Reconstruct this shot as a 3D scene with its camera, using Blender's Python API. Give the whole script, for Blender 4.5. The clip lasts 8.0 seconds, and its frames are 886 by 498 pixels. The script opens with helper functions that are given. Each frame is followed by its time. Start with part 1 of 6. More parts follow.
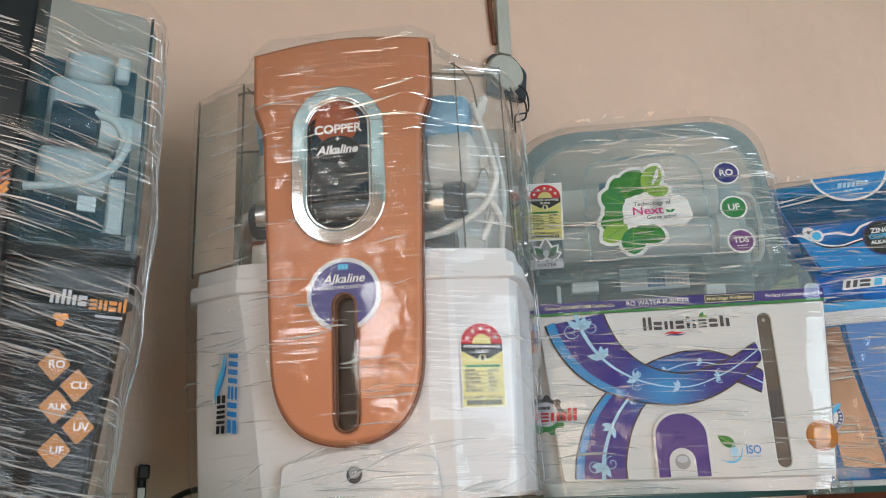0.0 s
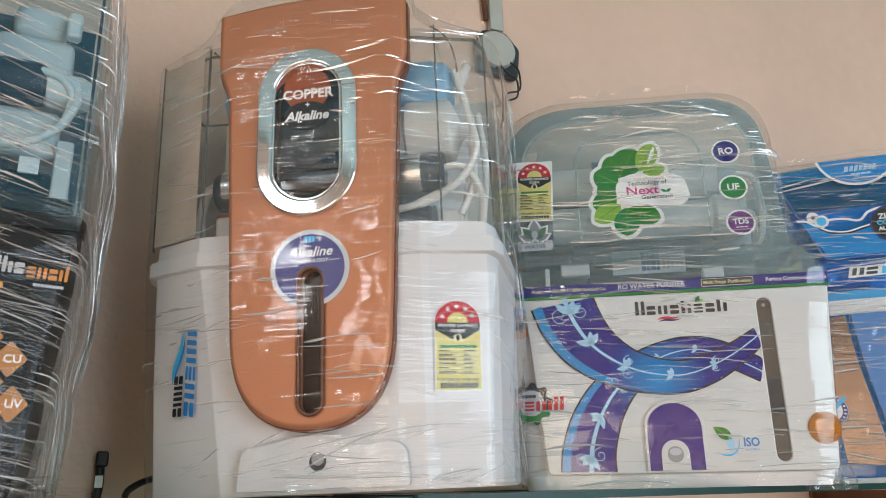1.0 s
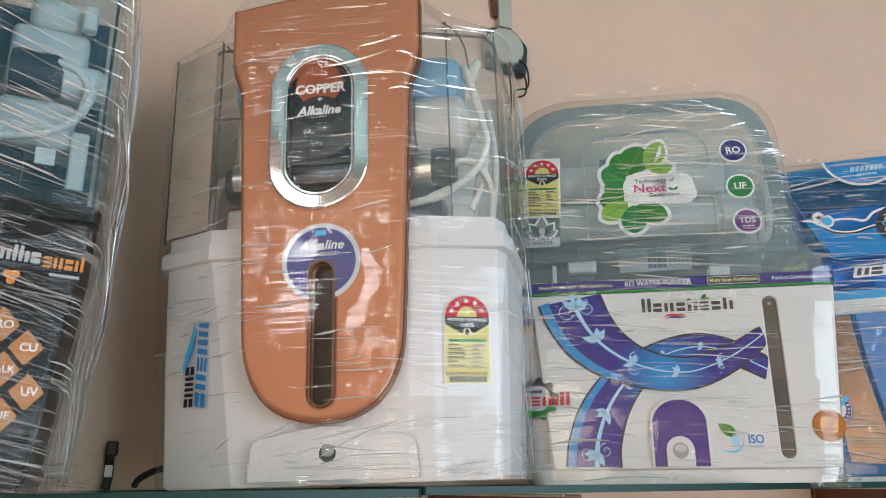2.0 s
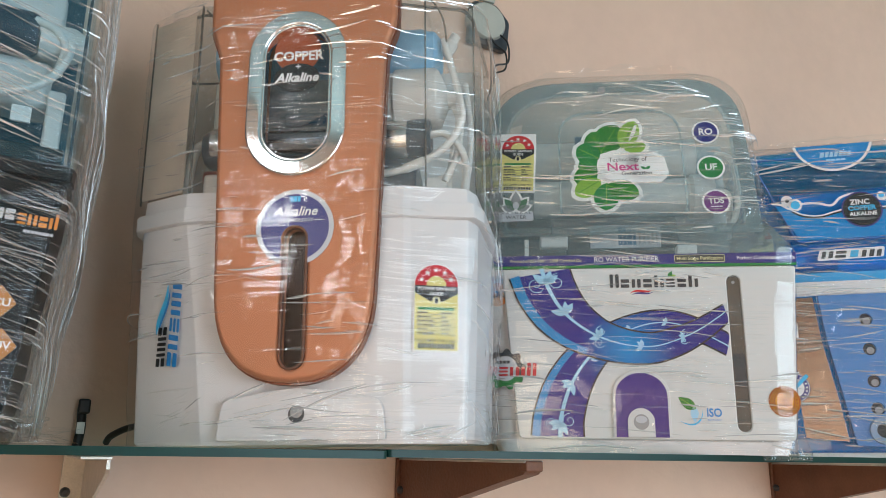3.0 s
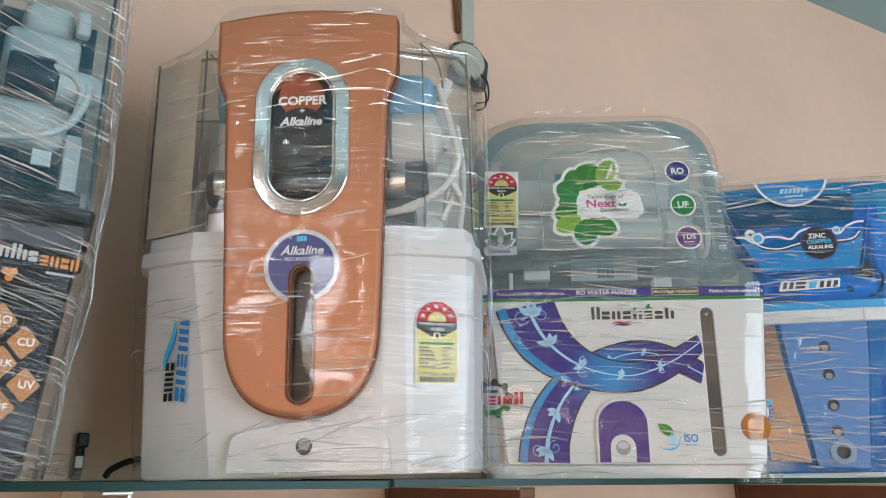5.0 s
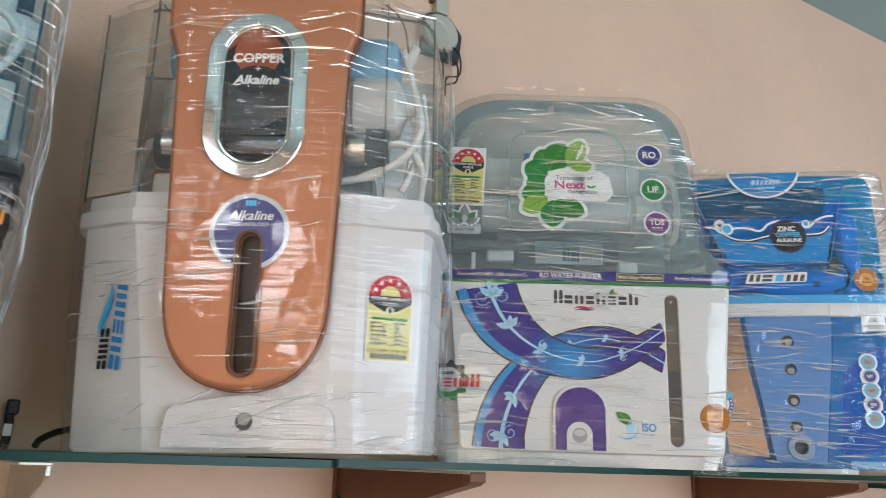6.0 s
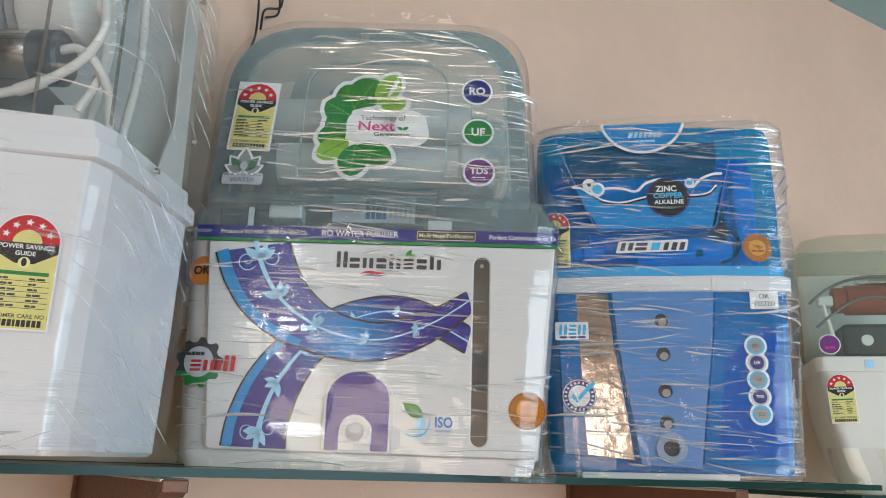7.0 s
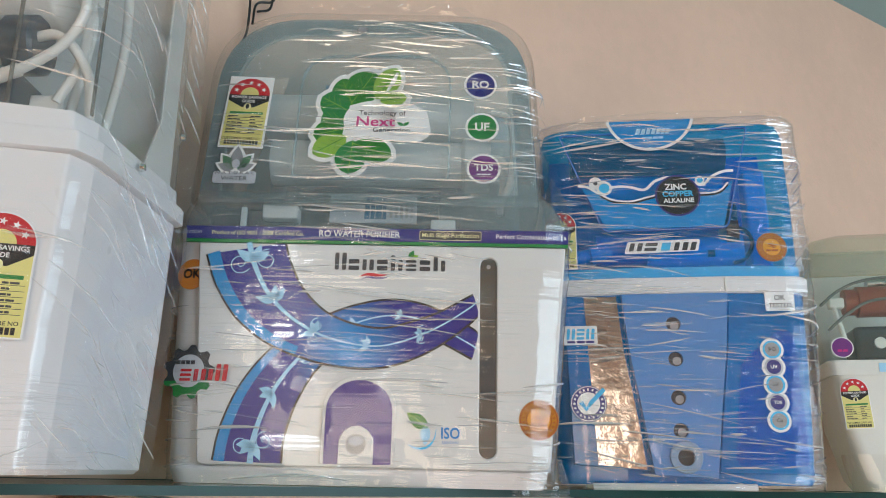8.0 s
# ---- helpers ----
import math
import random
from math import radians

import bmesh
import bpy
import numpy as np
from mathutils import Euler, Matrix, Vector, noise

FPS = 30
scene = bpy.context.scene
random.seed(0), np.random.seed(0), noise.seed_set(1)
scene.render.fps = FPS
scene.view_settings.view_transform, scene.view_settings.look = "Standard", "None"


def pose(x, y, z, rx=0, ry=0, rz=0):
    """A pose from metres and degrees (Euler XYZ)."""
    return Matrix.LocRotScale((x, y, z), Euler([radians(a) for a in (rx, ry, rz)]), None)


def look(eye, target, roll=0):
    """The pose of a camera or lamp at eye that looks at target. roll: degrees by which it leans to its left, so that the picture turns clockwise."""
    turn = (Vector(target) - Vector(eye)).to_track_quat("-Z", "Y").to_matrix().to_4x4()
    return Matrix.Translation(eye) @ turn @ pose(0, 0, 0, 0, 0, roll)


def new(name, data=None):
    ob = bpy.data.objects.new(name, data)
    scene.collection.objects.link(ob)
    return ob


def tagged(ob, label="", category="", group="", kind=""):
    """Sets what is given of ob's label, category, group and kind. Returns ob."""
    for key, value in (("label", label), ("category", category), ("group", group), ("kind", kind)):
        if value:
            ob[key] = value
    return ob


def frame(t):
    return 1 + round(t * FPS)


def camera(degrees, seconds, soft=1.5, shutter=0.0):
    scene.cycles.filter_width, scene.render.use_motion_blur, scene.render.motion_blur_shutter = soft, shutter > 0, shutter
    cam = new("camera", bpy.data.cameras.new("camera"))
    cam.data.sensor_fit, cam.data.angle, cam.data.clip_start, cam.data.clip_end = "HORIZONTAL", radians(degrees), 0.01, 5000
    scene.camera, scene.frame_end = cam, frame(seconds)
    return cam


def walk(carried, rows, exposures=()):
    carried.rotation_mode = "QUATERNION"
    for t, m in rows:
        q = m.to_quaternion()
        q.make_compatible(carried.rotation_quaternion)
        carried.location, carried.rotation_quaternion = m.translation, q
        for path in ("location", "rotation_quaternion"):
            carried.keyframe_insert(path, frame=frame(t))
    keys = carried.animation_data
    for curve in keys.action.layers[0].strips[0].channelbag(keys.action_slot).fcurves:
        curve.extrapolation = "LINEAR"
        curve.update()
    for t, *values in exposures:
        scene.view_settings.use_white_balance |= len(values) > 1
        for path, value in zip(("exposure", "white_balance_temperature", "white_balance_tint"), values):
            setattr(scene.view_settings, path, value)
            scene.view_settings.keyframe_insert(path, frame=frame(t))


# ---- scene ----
cam = camera(59.4, 8.0, 0.75, 0.12)
PATH = [
    (0, (-0.1647, 0.1539, 1.4716), (0.5373, 1.7280, 1.9918), -1.8),
    (0.5, (-0.1125, 0.1818, 1.4491), (0.5796, 1.7595, 1.9702), -1.5),
    (1, (-0.1080, 0.2007, 1.4581), (0.5796, 1.7784, 1.9828), -1.2),
    (1.5, (-0.1242, 0.2052, 1.4590), (0.5598, 1.7847, 1.9855), -1),
    (2.8, (-0.1080, 0.1836, 1.4437), (0.6021, 1.7676, 1.9180), 0.8),
    (3, (-0.1152, 0.1818, 1.4446), (0.6165, 1.7604, 1.9072), 0.8),
    (3.5, (-0.1530, 0.1647, 1.4446), (0.6255, 1.7136, 1.9297), -0),
    (4, (-0.1719, 0.1530, 1.4473), (0.6228, 1.6857, 1.9576), -0.8),
    (4.5, (-0.1746, 0.1557, 1.4491), (0.6336, 1.6785, 1.9657), -0.5),
    (4.7, (-0.1764, 0.1539, 1.4527), (0.6372, 1.6740, 1.9684), -0.6),
    (5.8, (-0.1971, 0.2007, 1.4455), (0.6669, 1.7055, 1.9243), 2),
    (6, (-0.1467, 0.1899, 1.4500), (0.7344, 1.6848, 1.9261), 1.8),
    (6.2, (-0.0738, 0.1863, 1.4554), (0.8199, 1.6758, 1.9270), 1.8),
    (6.5, (0.0837, 0.2043, 1.4482), (0.9720, 1.6947, 1.9270), 1.7),
    (7, (0.1998, 0.2376, 1.4608), (1.0773, 1.7343, 1.9396), 1.9),
    (7.5, (0.2151, 0.2592, 1.4653), (1.0935, 1.7550, 1.9477), 1.9),
    (8, (0.2133, 0.2844, 1.4653), (1.1025, 1.7685, 1.9621), 1.3),
]
walk(cam, [(t, look(eye, target, roll)) for t, eye, target, roll in PATH],
     [(0, 0.0, 6500, 10), (1.5, 0.0, 6420, 10), (3, 0.0, 6330, 9), (6, -0.02, 6320, 9), (7, -0.08, 6250, 9), (8, -0.08, 6380, 10)])

# ---- world, light, exposure ----
world = bpy.data.worlds.new("daylight")
scene.world = world
world.use_nodes = True
wn, wl = world.node_tree.nodes, world.node_tree.links
sky = wn.new("ShaderNodeTexSky")
sky.sky_type, sky.sun_disc = "NISHITA", False
sky.sun_elevation, sky.sun_rotation = radians(48), radians(200)
wn["Background"].inputs["Strength"].default_value = 0.12
wl.new(sky.outputs["Color"], wn["Background"].inputs["Color"])
sun = new("sun", bpy.data.lights.new("sun", "SUN"))
sun.data.energy, sun.data.angle, sun.data.color = 2.0, radians(0.6), (1.0, 0.95, 0.88)
sun.matrix_world = look((0, -4, 5), (0.9, -1.2, 0))


def window_light(name, eye, target, wide, high, watts, colour):
    """Sky light that enters through an opening."""
    lamp = new(name, bpy.data.lights.new(name, "AREA"))
    lamp.data.shape, lamp.data.size, lamp.data.size_y = "RECTANGLE", wide, high
    lamp.data.energy, lamp.data.color = watts, colour
    lamp.matrix_world = look(eye, target)
    return lamp


window_light("shopfront_light", (1.82, -2.36, 1.35), (1.7, 0.0, 1.35), 2.45, 2.0, 76, (0.77, 0.95, 1.09))
window_light("left_window_light", (-1.42, -0.30, 2.33), (0.0, -0.30, 2.1), 0.24, 0.34, 4.0, (0.95, 0.98, 1.0))
window_light("left_window_light", (-1.42, -0.90, 2.12), (0.0, -0.90, 2.0), 0.24, 0.34, 4.0, (0.95, 0.98, 1.0))
scene.view_settings.exposure = 0.0

# ---- materials ----


def mat(name, colour, rough=0.5, metal=0.0, vary=0.06, scale=14.0, bump=0.0, bump_scale=120.0, spec=0.5, coat=0.0, rough_vary=0.08, stretch=(1, 1, 1)):
    """A surface with two scales of colour change, uneven gloss and fine relief."""
    m = bpy.data.materials.new(name)
    m.use_nodes = True
    n, l = m.node_tree.nodes, m.node_tree.links
    b = n["Principled BSDF"]
    co = n.new("ShaderNodeTexCoord")
    mp = n.new("ShaderNodeMapping")
    mp.inputs["Scale"].default_value = stretch
    l.new(co.outputs["Object"], mp.inputs["Vector"])
    big, small = n.new("ShaderNodeTexNoise"), n.new("ShaderNodeTexNoise")
    big.inputs["Scale"].default_value, big.inputs["Detail"].default_value = scale, 3.0
    small.inputs["Scale"].default_value, small.inputs["Detail"].default_value = scale * 11, 4.0
    for q in (big, small):
        l.new(mp.outputs["Vector"], q.inputs["Vector"])
    add = n.new("ShaderNodeMath")
    add.operation = "MULTIPLY_ADD"
    l.new(small.outputs["Fac"], add.inputs[0])
    add.inputs[1].default_value = 0.45
    l.new(big.outputs["Fac"], add.inputs[2])
    ramp = n.new("ShaderNodeMapRange")
    ramp.inputs["From Min"].default_value, ramp.inputs["From Max"].default_value = 0.4, 1.05
    ramp.inputs["To Min"].default_value, ramp.inputs["To Max"].default_value = 1 - vary, 1 + vary
    l.new(add.outputs[0], ramp.inputs["Value"])
    mul = n.new("ShaderNodeVectorMath")
    mul.operation = "SCALE"
    mul.inputs[0].default_value = colour
    l.new(ramp.outputs["Result"], mul.inputs["Scale"])
    l.new(mul.outputs["Vector"], b.inputs["Base Color"])
    rr = n.new("ShaderNodeMapRange")
    rr.inputs["To Min"].default_value, rr.inputs["To Max"].default_value = max(0.02, rough - rough_vary), min(1, rough + rough_vary)
    l.new(big.outputs["Fac"], rr.inputs["Value"])
    l.new(rr.outputs["Result"], b.inputs["Roughness"])
    b.inputs["Metallic"].default_value = metal
    b.inputs["Specular IOR Level"].default_value = spec
    b.inputs["Coat Weight"].default_value = coat
    b.inputs["Coat Roughness"].default_value = 0.08
    if bump:
        bt, bn = n.new("ShaderNodeTexNoise"), n.new("ShaderNodeBump")
        bt.inputs["Scale"].default_value, bt.inputs["Detail"].default_value = bump_scale, 5.0
        bn.inputs["Strength"].default_value, bn.inputs["Distance"].default_value = bump, 0.004
        l.new(mp.outputs["Vector"], bt.inputs["Vector"])
        l.new(bt.outputs["Fac"], bn.inputs["Height"])
        l.new(bn.outputs["Normal"], b.inputs["Normal"])
    return m


def clear(name, tint, gloss_rough=0.06, milk=0.0, milk_colour=(0.8, 0.85, 0.86), ior=1.46, scale=9.0, bump=0.15):
    """Thin clear plastic or glass: it lets light through with a tint, mirrors by angle, and may be a little milky."""
    m = bpy.data.materials.new(name)
    m.use_nodes = True
    n, l = m.node_tree.nodes, m.node_tree.links
    n.remove(n["Principled BSDF"])
    out = n["Material Output"]
    tr, gl, df = n.new("ShaderNodeBsdfTransparent"), n.new("ShaderNodeBsdfGlossy"), n.new("ShaderNodeBsdfDiffuse")
    tr.inputs["Color"].default_value = (*tint, 1)
    gl.inputs["Roughness"].default_value = gloss_rough
    df.inputs["Color"].default_value = (*milk_colour, 1)
    co, no, bu = n.new("ShaderNodeTexCoord"), n.new("ShaderNodeTexNoise"), n.new("ShaderNodeBump")
    no.inputs["Scale"].default_value, no.inputs["Detail"].default_value = scale, 4.0
    l.new(co.outputs["Object"], no.inputs["Vector"])
    bu.inputs["Strength"].default_value, bu.inputs["Distance"].default_value = bump, 0.01
    l.new(no.outputs["Fac"], bu.inputs["Height"])
    mr = n.new("ShaderNodeMapRange")
    mr.inputs["From Min"].default_value, mr.inputs["From Max"].default_value = 0.3, 0.7
    mr.inputs["To Min"].default_value, mr.inputs["To Max"].default_value = milk * 0.7, milk * 1.3
    l.new(no.outputs["Fac"], mr.inputs["Value"])
    m1, m2, fr = n.new("ShaderNodeMixShader"), n.new("ShaderNodeMixShader"), n.new("ShaderNodeMath")
    lw, p5 = n.new("ShaderNodeLayerWeight"), n.new("ShaderNodeMath")
    p5.operation, p5.inputs[1].default_value = "POWER", 5.0
    l.new(lw.outputs["Facing"], p5.inputs[0])
    fr.operation, fr.inputs[1].default_value, fr.inputs[2].default_value = "MULTIPLY_ADD", 0.75, ((ior - 1) / (ior + 1)) ** 2
    l.new(p5.outputs[0], fr.inputs[0])
    l.new(bu.outputs["Normal"], gl.inputs["Normal"])
    l.new(mr.outputs["Result"], m1.inputs["Fac"])
    l.new(tr.outputs[0], m1.inputs[1])
    l.new(df.outputs[0], m1.inputs[2])
    l.new(fr.outputs[0], m2.inputs["Fac"])
    l.new(m1.outputs[0], m2.inputs[1])
    l.new(gl.outputs[0], m2.inputs[2])
    l.new(m2.outputs[0], out.inputs["Surface"])
    return m


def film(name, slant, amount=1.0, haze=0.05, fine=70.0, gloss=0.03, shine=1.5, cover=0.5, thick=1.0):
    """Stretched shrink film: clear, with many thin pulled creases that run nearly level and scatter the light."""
    m = bpy.data.materials.new(name)
    m.use_nodes = True
    n, l = m.node_tree.nodes, m.node_tree.links
    n.remove(n["Principled BSDF"])
    end = n["Material Output"]
    co = n.new("ShaderNodeTexCoord")

    def pulled(turn, along, across, detail, warp):
        """Noise stretched along a direction that is nearly level."""
        mp, q = n.new("ShaderNodeMapping"), n.new("ShaderNodeTexNoise")
        mp.inputs["Rotation"].default_value = (0, radians(turn), 0)
        mp.inputs["Scale"].default_value = (along, along, across)
        q.inputs["Scale"].default_value, q.inputs["Detail"].default_value, q.inputs["Distortion"].default_value = 1.0, detail, warp
        l.new(co.outputs["Object"], mp.inputs["Vector"])
        l.new(mp.outputs["Vector"], q.inputs["Vector"])
        return q.outputs["Fac"]

    def calc(kind, a, b=0.0, c=0.0):
        q = n.new("ShaderNodeMath")
        q.operation = kind
        for i, v in enumerate((a, b, c)):
            if isinstance(v, (int, float)):
                q.inputs[i].default_value = v
            else:
                l.new(v, q.inputs[i])
        return q.outputs[0]

    def span(v, a, b, c=0.0, d=1.0):
        q = n.new("ShaderNodeMapRange")
        for key, x in (("From Min", a), ("From Max", b), ("To Min", c), ("To Max", d)):
            q.inputs[key].default_value = x
        l.new(v, q.inputs["Value"])
        return q.outputs["Result"]

    def line(v, at, width):
        """Thin line where the noise crosses a level."""
        return span(calc("ABSOLUTE", calc("SUBTRACT", v, at)), width, 0.0)

    a = pulled(slant, 3.0, fine * 1.3, 1.0, 0.08)
    b = pulled(slant * -0.5 + 2, 5.0, fine * 2.2, 1.0, 0.15)
    c = pulled(slant * 1.5 - 2, 2.0, fine * 0.5, 1.0, 0.08)
    patches = n.new("ShaderNodeTexNoise")
    patches.inputs["Scale"].default_value, patches.inputs["Detail"].default_value = 7.0, 3.0
    l.new(co.outputs["Object"], patches.inputs["Vector"])
    where = span(patches.outputs["Fac"], 0.64 - 0.3 * cover, 0.74 - 0.2 * cover)
    taut = calc("MULTIPLY_ADD", where, 0.8, 0.2)
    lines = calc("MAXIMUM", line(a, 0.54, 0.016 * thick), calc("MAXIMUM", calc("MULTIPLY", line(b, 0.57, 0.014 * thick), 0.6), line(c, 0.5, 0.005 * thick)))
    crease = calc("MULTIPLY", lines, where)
    height = calc("MULTIPLY", calc("MULTIPLY_ADD", crease, 0.35, calc("MULTIPLY_ADD", a, 0.9, calc("MULTIPLY_ADD", b, 0.35, calc("MULTIPLY", c, 1.3)))), taut)
    bu = n.new("ShaderNodeBump")
    bu.inputs["Strength"].default_value, bu.inputs["Distance"].default_value = 1.0, 0.0016 * amount
    l.new(height, bu.inputs["Height"])
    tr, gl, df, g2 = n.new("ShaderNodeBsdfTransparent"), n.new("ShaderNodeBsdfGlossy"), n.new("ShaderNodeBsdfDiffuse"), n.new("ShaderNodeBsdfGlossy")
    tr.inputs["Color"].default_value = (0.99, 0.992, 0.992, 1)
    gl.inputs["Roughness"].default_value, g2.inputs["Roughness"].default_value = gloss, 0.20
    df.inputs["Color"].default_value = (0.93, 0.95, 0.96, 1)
    lw = n.new("ShaderNodeLayerWeight")
    sheen = calc("MULTIPLY_ADD", calc("POWER", lw.outputs["Facing"], 5.0), 0.75, 1.7 * ((shine - 1) / (shine + 1)) ** 2)
    for q in (gl, g2):
        l.new(bu.outputs["Normal"], q.inputs["Normal"])

    def blend(f, x, y):
        q = n.new("ShaderNodeMixShader")
        if isinstance(f, (int, float)):
            q.inputs["Fac"].default_value = f
        else:
            l.new(f, q.inputs["Fac"])
        l.new(x, q.inputs[1])
        l.new(y, q.inputs[2])
        return q.outputs[0]

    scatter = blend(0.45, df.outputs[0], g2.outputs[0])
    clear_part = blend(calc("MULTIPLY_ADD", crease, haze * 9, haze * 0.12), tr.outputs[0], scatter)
    l.new(blend(sheen, clear_part, gl.outputs[0]), end.inputs["Surface"])
    return m


WALL = mat("peach_wall_paint", (0.70, 0.50, 0.385), 0.62, vary=0.07, scale=3.0, bump=0.25, bump_scale=90)
CEIL = mat("teal_ceiling_paint", (0.30, 0.46, 0.485), 0.7, vary=0.05, scale=2.0, bump=0.15)
FLOOR = mat("floor_tile", (0.48, 0.35, 0.25), 0.3, vary=0.08, scale=4.0)
WHITE = mat("white_abs", (0.73, 0.715, 0.725), 0.30, vary=0.02, scale=8.0, bump=0.03, bump_scale=300)
WHITE2 = mat("white_panel_print", (0.68, 0.68, 0.675), 0.26, vary=0.02, scale=8.0)
OFFWHITE = mat("aged_white_abs", (0.72, 0.71, 0.65), 0.36, vary=0.04, scale=8.0)
COPPER = mat("copper_metallic_paint", (0.55, 0.225, 0.115), 0.50, 0.45, vary=0.06, scale=5.0, coat=0.0, bump=0.02, bump_scale=700)
COPPER_EDGE = mat("dark_copper_edge", (0.20, 0.06, 0.025), 0.45, 0.4, vary=0.1, scale=12.0)
CHROME = mat("chrome", (0.82, 0.83, 0.84), 0.06, 1.0, vary=0.02, rough_vary=0.03)
STEEL = mat("brushed_steel", (0.62, 0.62, 0.62), 0.27, 1.0, vary=0.08, scale=30, stretch=(0.2, 4, 4))
BLACK = mat("black_abs", (0.010, 0.012, 0.014), 0.30, vary=0.15, scale=9, spec=0.3)
DARK = mat("dark_plastic", (0.035, 0.042, 0.05), 0.4, vary=0.15)
NAVY = mat("navy_plastic", (0.02, 0.035, 0.06), 0.35, vary=0.1)
TUBE = mat("white_tube", (0.78, 0.78, 0.76), 0.35, vary=0.04, scale=30)
HOUSING = mat("milky_housing", (0.74, 0.75, 0.74), 0.4, vary=0.04, scale=20)
BLUEHOUSE = mat("blue_housing", (0.25, 0.52, 0.78), 0.35, vary=0.06, scale=20)
REDPL = mat("brick_red_plastic", (0.30, 0.07, 0.04), 0.4, vary=0.1, scale=20)
GOLDFOIL = mat("gold_foil_print", (0.72, 0.34, 0.04), 0.3, 0.35, vary=0.12, scale=60)
GREENGLASS = mat("glass_edge", (0.006, 0.042, 0.036), 0.3, vary=0.25, scale=6, spec=0.25)
BRONZE = mat("brown_painted_iron", (0.16, 0.065, 0.035), 0.45, 0.3, vary=0.25, scale=25, bump=0.2, bump_scale=200)
ZINCPL = mat("zinc_plate", (0.55, 0.53, 0.48), 0.4, 0.9, vary=0.2, scale=40)
PVC = mat("grey_pvc", (0.42, 0.43, 0.38), 0.5, vary=0.08, scale=20)
CABLE = mat("black_cable", (0.012, 0.012, 0.012), 0.45)

INK = {k: mat("print_" + k, c, r, vary=0.05, scale=40) for k, (c, r) in {
    "white": ((0.84, 0.84, 0.84), 0.35), "silver": ((0.55, 0.57, 0.62), 0.25), "navy": ((0.035, 0.035, 0.21), 0.3), "blue": ((0.02, 0.22, 0.58), 0.3),
    "cyan": ((0.06, 0.50, 0.85), 0.3), "pale": ((0.38, 0.66, 0.86), 0.3), "violet": ((0.06, 0.035, 0.24), 0.28), "black": ((0.013, 0.012, 0.013), 0.35),
    "red": ((0.58, 0.015, 0.025), 0.35), "yellow": ((0.74, 0.67, 0.24), 0.4), "paleyellow": ((0.80, 0.75, 0.42), 0.4), "green": ((0.02, 0.22, 0.05), 0.35),
    "leaf": ((0.022, 0.20, 0.022), 0.35), "lime": ((0.26, 0.46, 0.06), 0.35), "dark": ((0.05, 0.05, 0.055), 0.35), "magenta": ((0.60, 0.03, 0.22), 0.35),
    "purple": ((0.16, 0.03, 0.20), 0.35), "orange": ((0.75, 0.27, 0.04), 0.35), "copper": ((0.34, 0.075, 0.02), 0.3), "grey": ((0.32, 0.32, 0.33), 0.4),
    "teal": ((0.02, 0.14, 0.28), 0.35), "bronze": ((0.18, 0.13, 0.07), 0.3), "ribbonedge": ((0.045, 0.038, 0.035), 0.22), "steelblue": ((0.24, 0.34, 0.48), 0.25), "lozenge": ((0.50, 0.21, 0.05), 0.35), "azure": ((0.010, 0.24, 0.60), 0.25), "lotus": ((0.10, 0.22, 0.12), 0.35), "edgeblue": ((0.02, 0.26, 0.60), 0.25), "seal": ((0.46, 0.19, 0.01), 0.3)}.items()}

CLEAR_COVER = clear("clear_cover", (0.95, 0.95, 0.94), 0.05, 0.09, (0.70, 0.70, 0.66))
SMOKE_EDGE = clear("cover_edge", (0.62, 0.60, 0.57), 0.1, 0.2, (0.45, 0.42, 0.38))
HOOD = clear("smoky_blue_hood", (0.90, 0.95, 0.965), 0.05, 0.19, (0.66, 0.77, 0.79))
HOOD_EDGE = clear("hood_edge_plastic", (0.72, 0.78, 0.80), 0.06, 0.28, (0.48, 0.57, 0.59))
BLUE_COVER = clear("blue_clear_cover", (0.08, 0.66, 0.99), 0.06, 0.15, (0.002, 0.42, 0.92))
BLUE_BODY = mat("blue_glossy_abs", (0.0, 0.15, 0.42), 0.12, vary=0.34, scale=7, coat=0.5)
BLUE_PANEL = mat("blue_frosted_panel", (0.095, 0.25, 0.55), 0.22, vary=0.05, scale=6, coat=0.3)
BLUE_INSIDE = mat("blue_inside_part", (0.02, 0.16, 0.50), 0.35, vary=0.15, scale=20)
BLUE_INLIGHT = mat("light_blue_inside_part", (0.04, 0.36, 0.72), 0.35, vary=0.1, scale=20)
GREEN_COVER = clear("green_clear_cover", (0.92, 0.96, 0.92), 0.05, 0.09, (0.55, 0.62, 0.54))
DARK_GLASS = mat("dark_window", (0.035, 0.020, 0.014), 0.12, vary=0.2, scale=20)
PANE = clear("clear_pane", (0.72, 0.74, 0.77), 0.03, 0.0)
SHELF_GLASS = clear("shelf_glass", (0.74, 0.86, 0.82), 0.02, 0.03, (0.2, 0.35, 0.3), ior=1.5, bump=0.02)
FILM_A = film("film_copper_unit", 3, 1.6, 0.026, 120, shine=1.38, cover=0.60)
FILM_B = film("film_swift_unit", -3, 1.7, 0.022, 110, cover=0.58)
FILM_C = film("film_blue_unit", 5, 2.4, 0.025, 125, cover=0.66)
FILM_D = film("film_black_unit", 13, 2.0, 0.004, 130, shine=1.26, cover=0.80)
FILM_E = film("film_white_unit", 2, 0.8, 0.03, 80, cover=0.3)




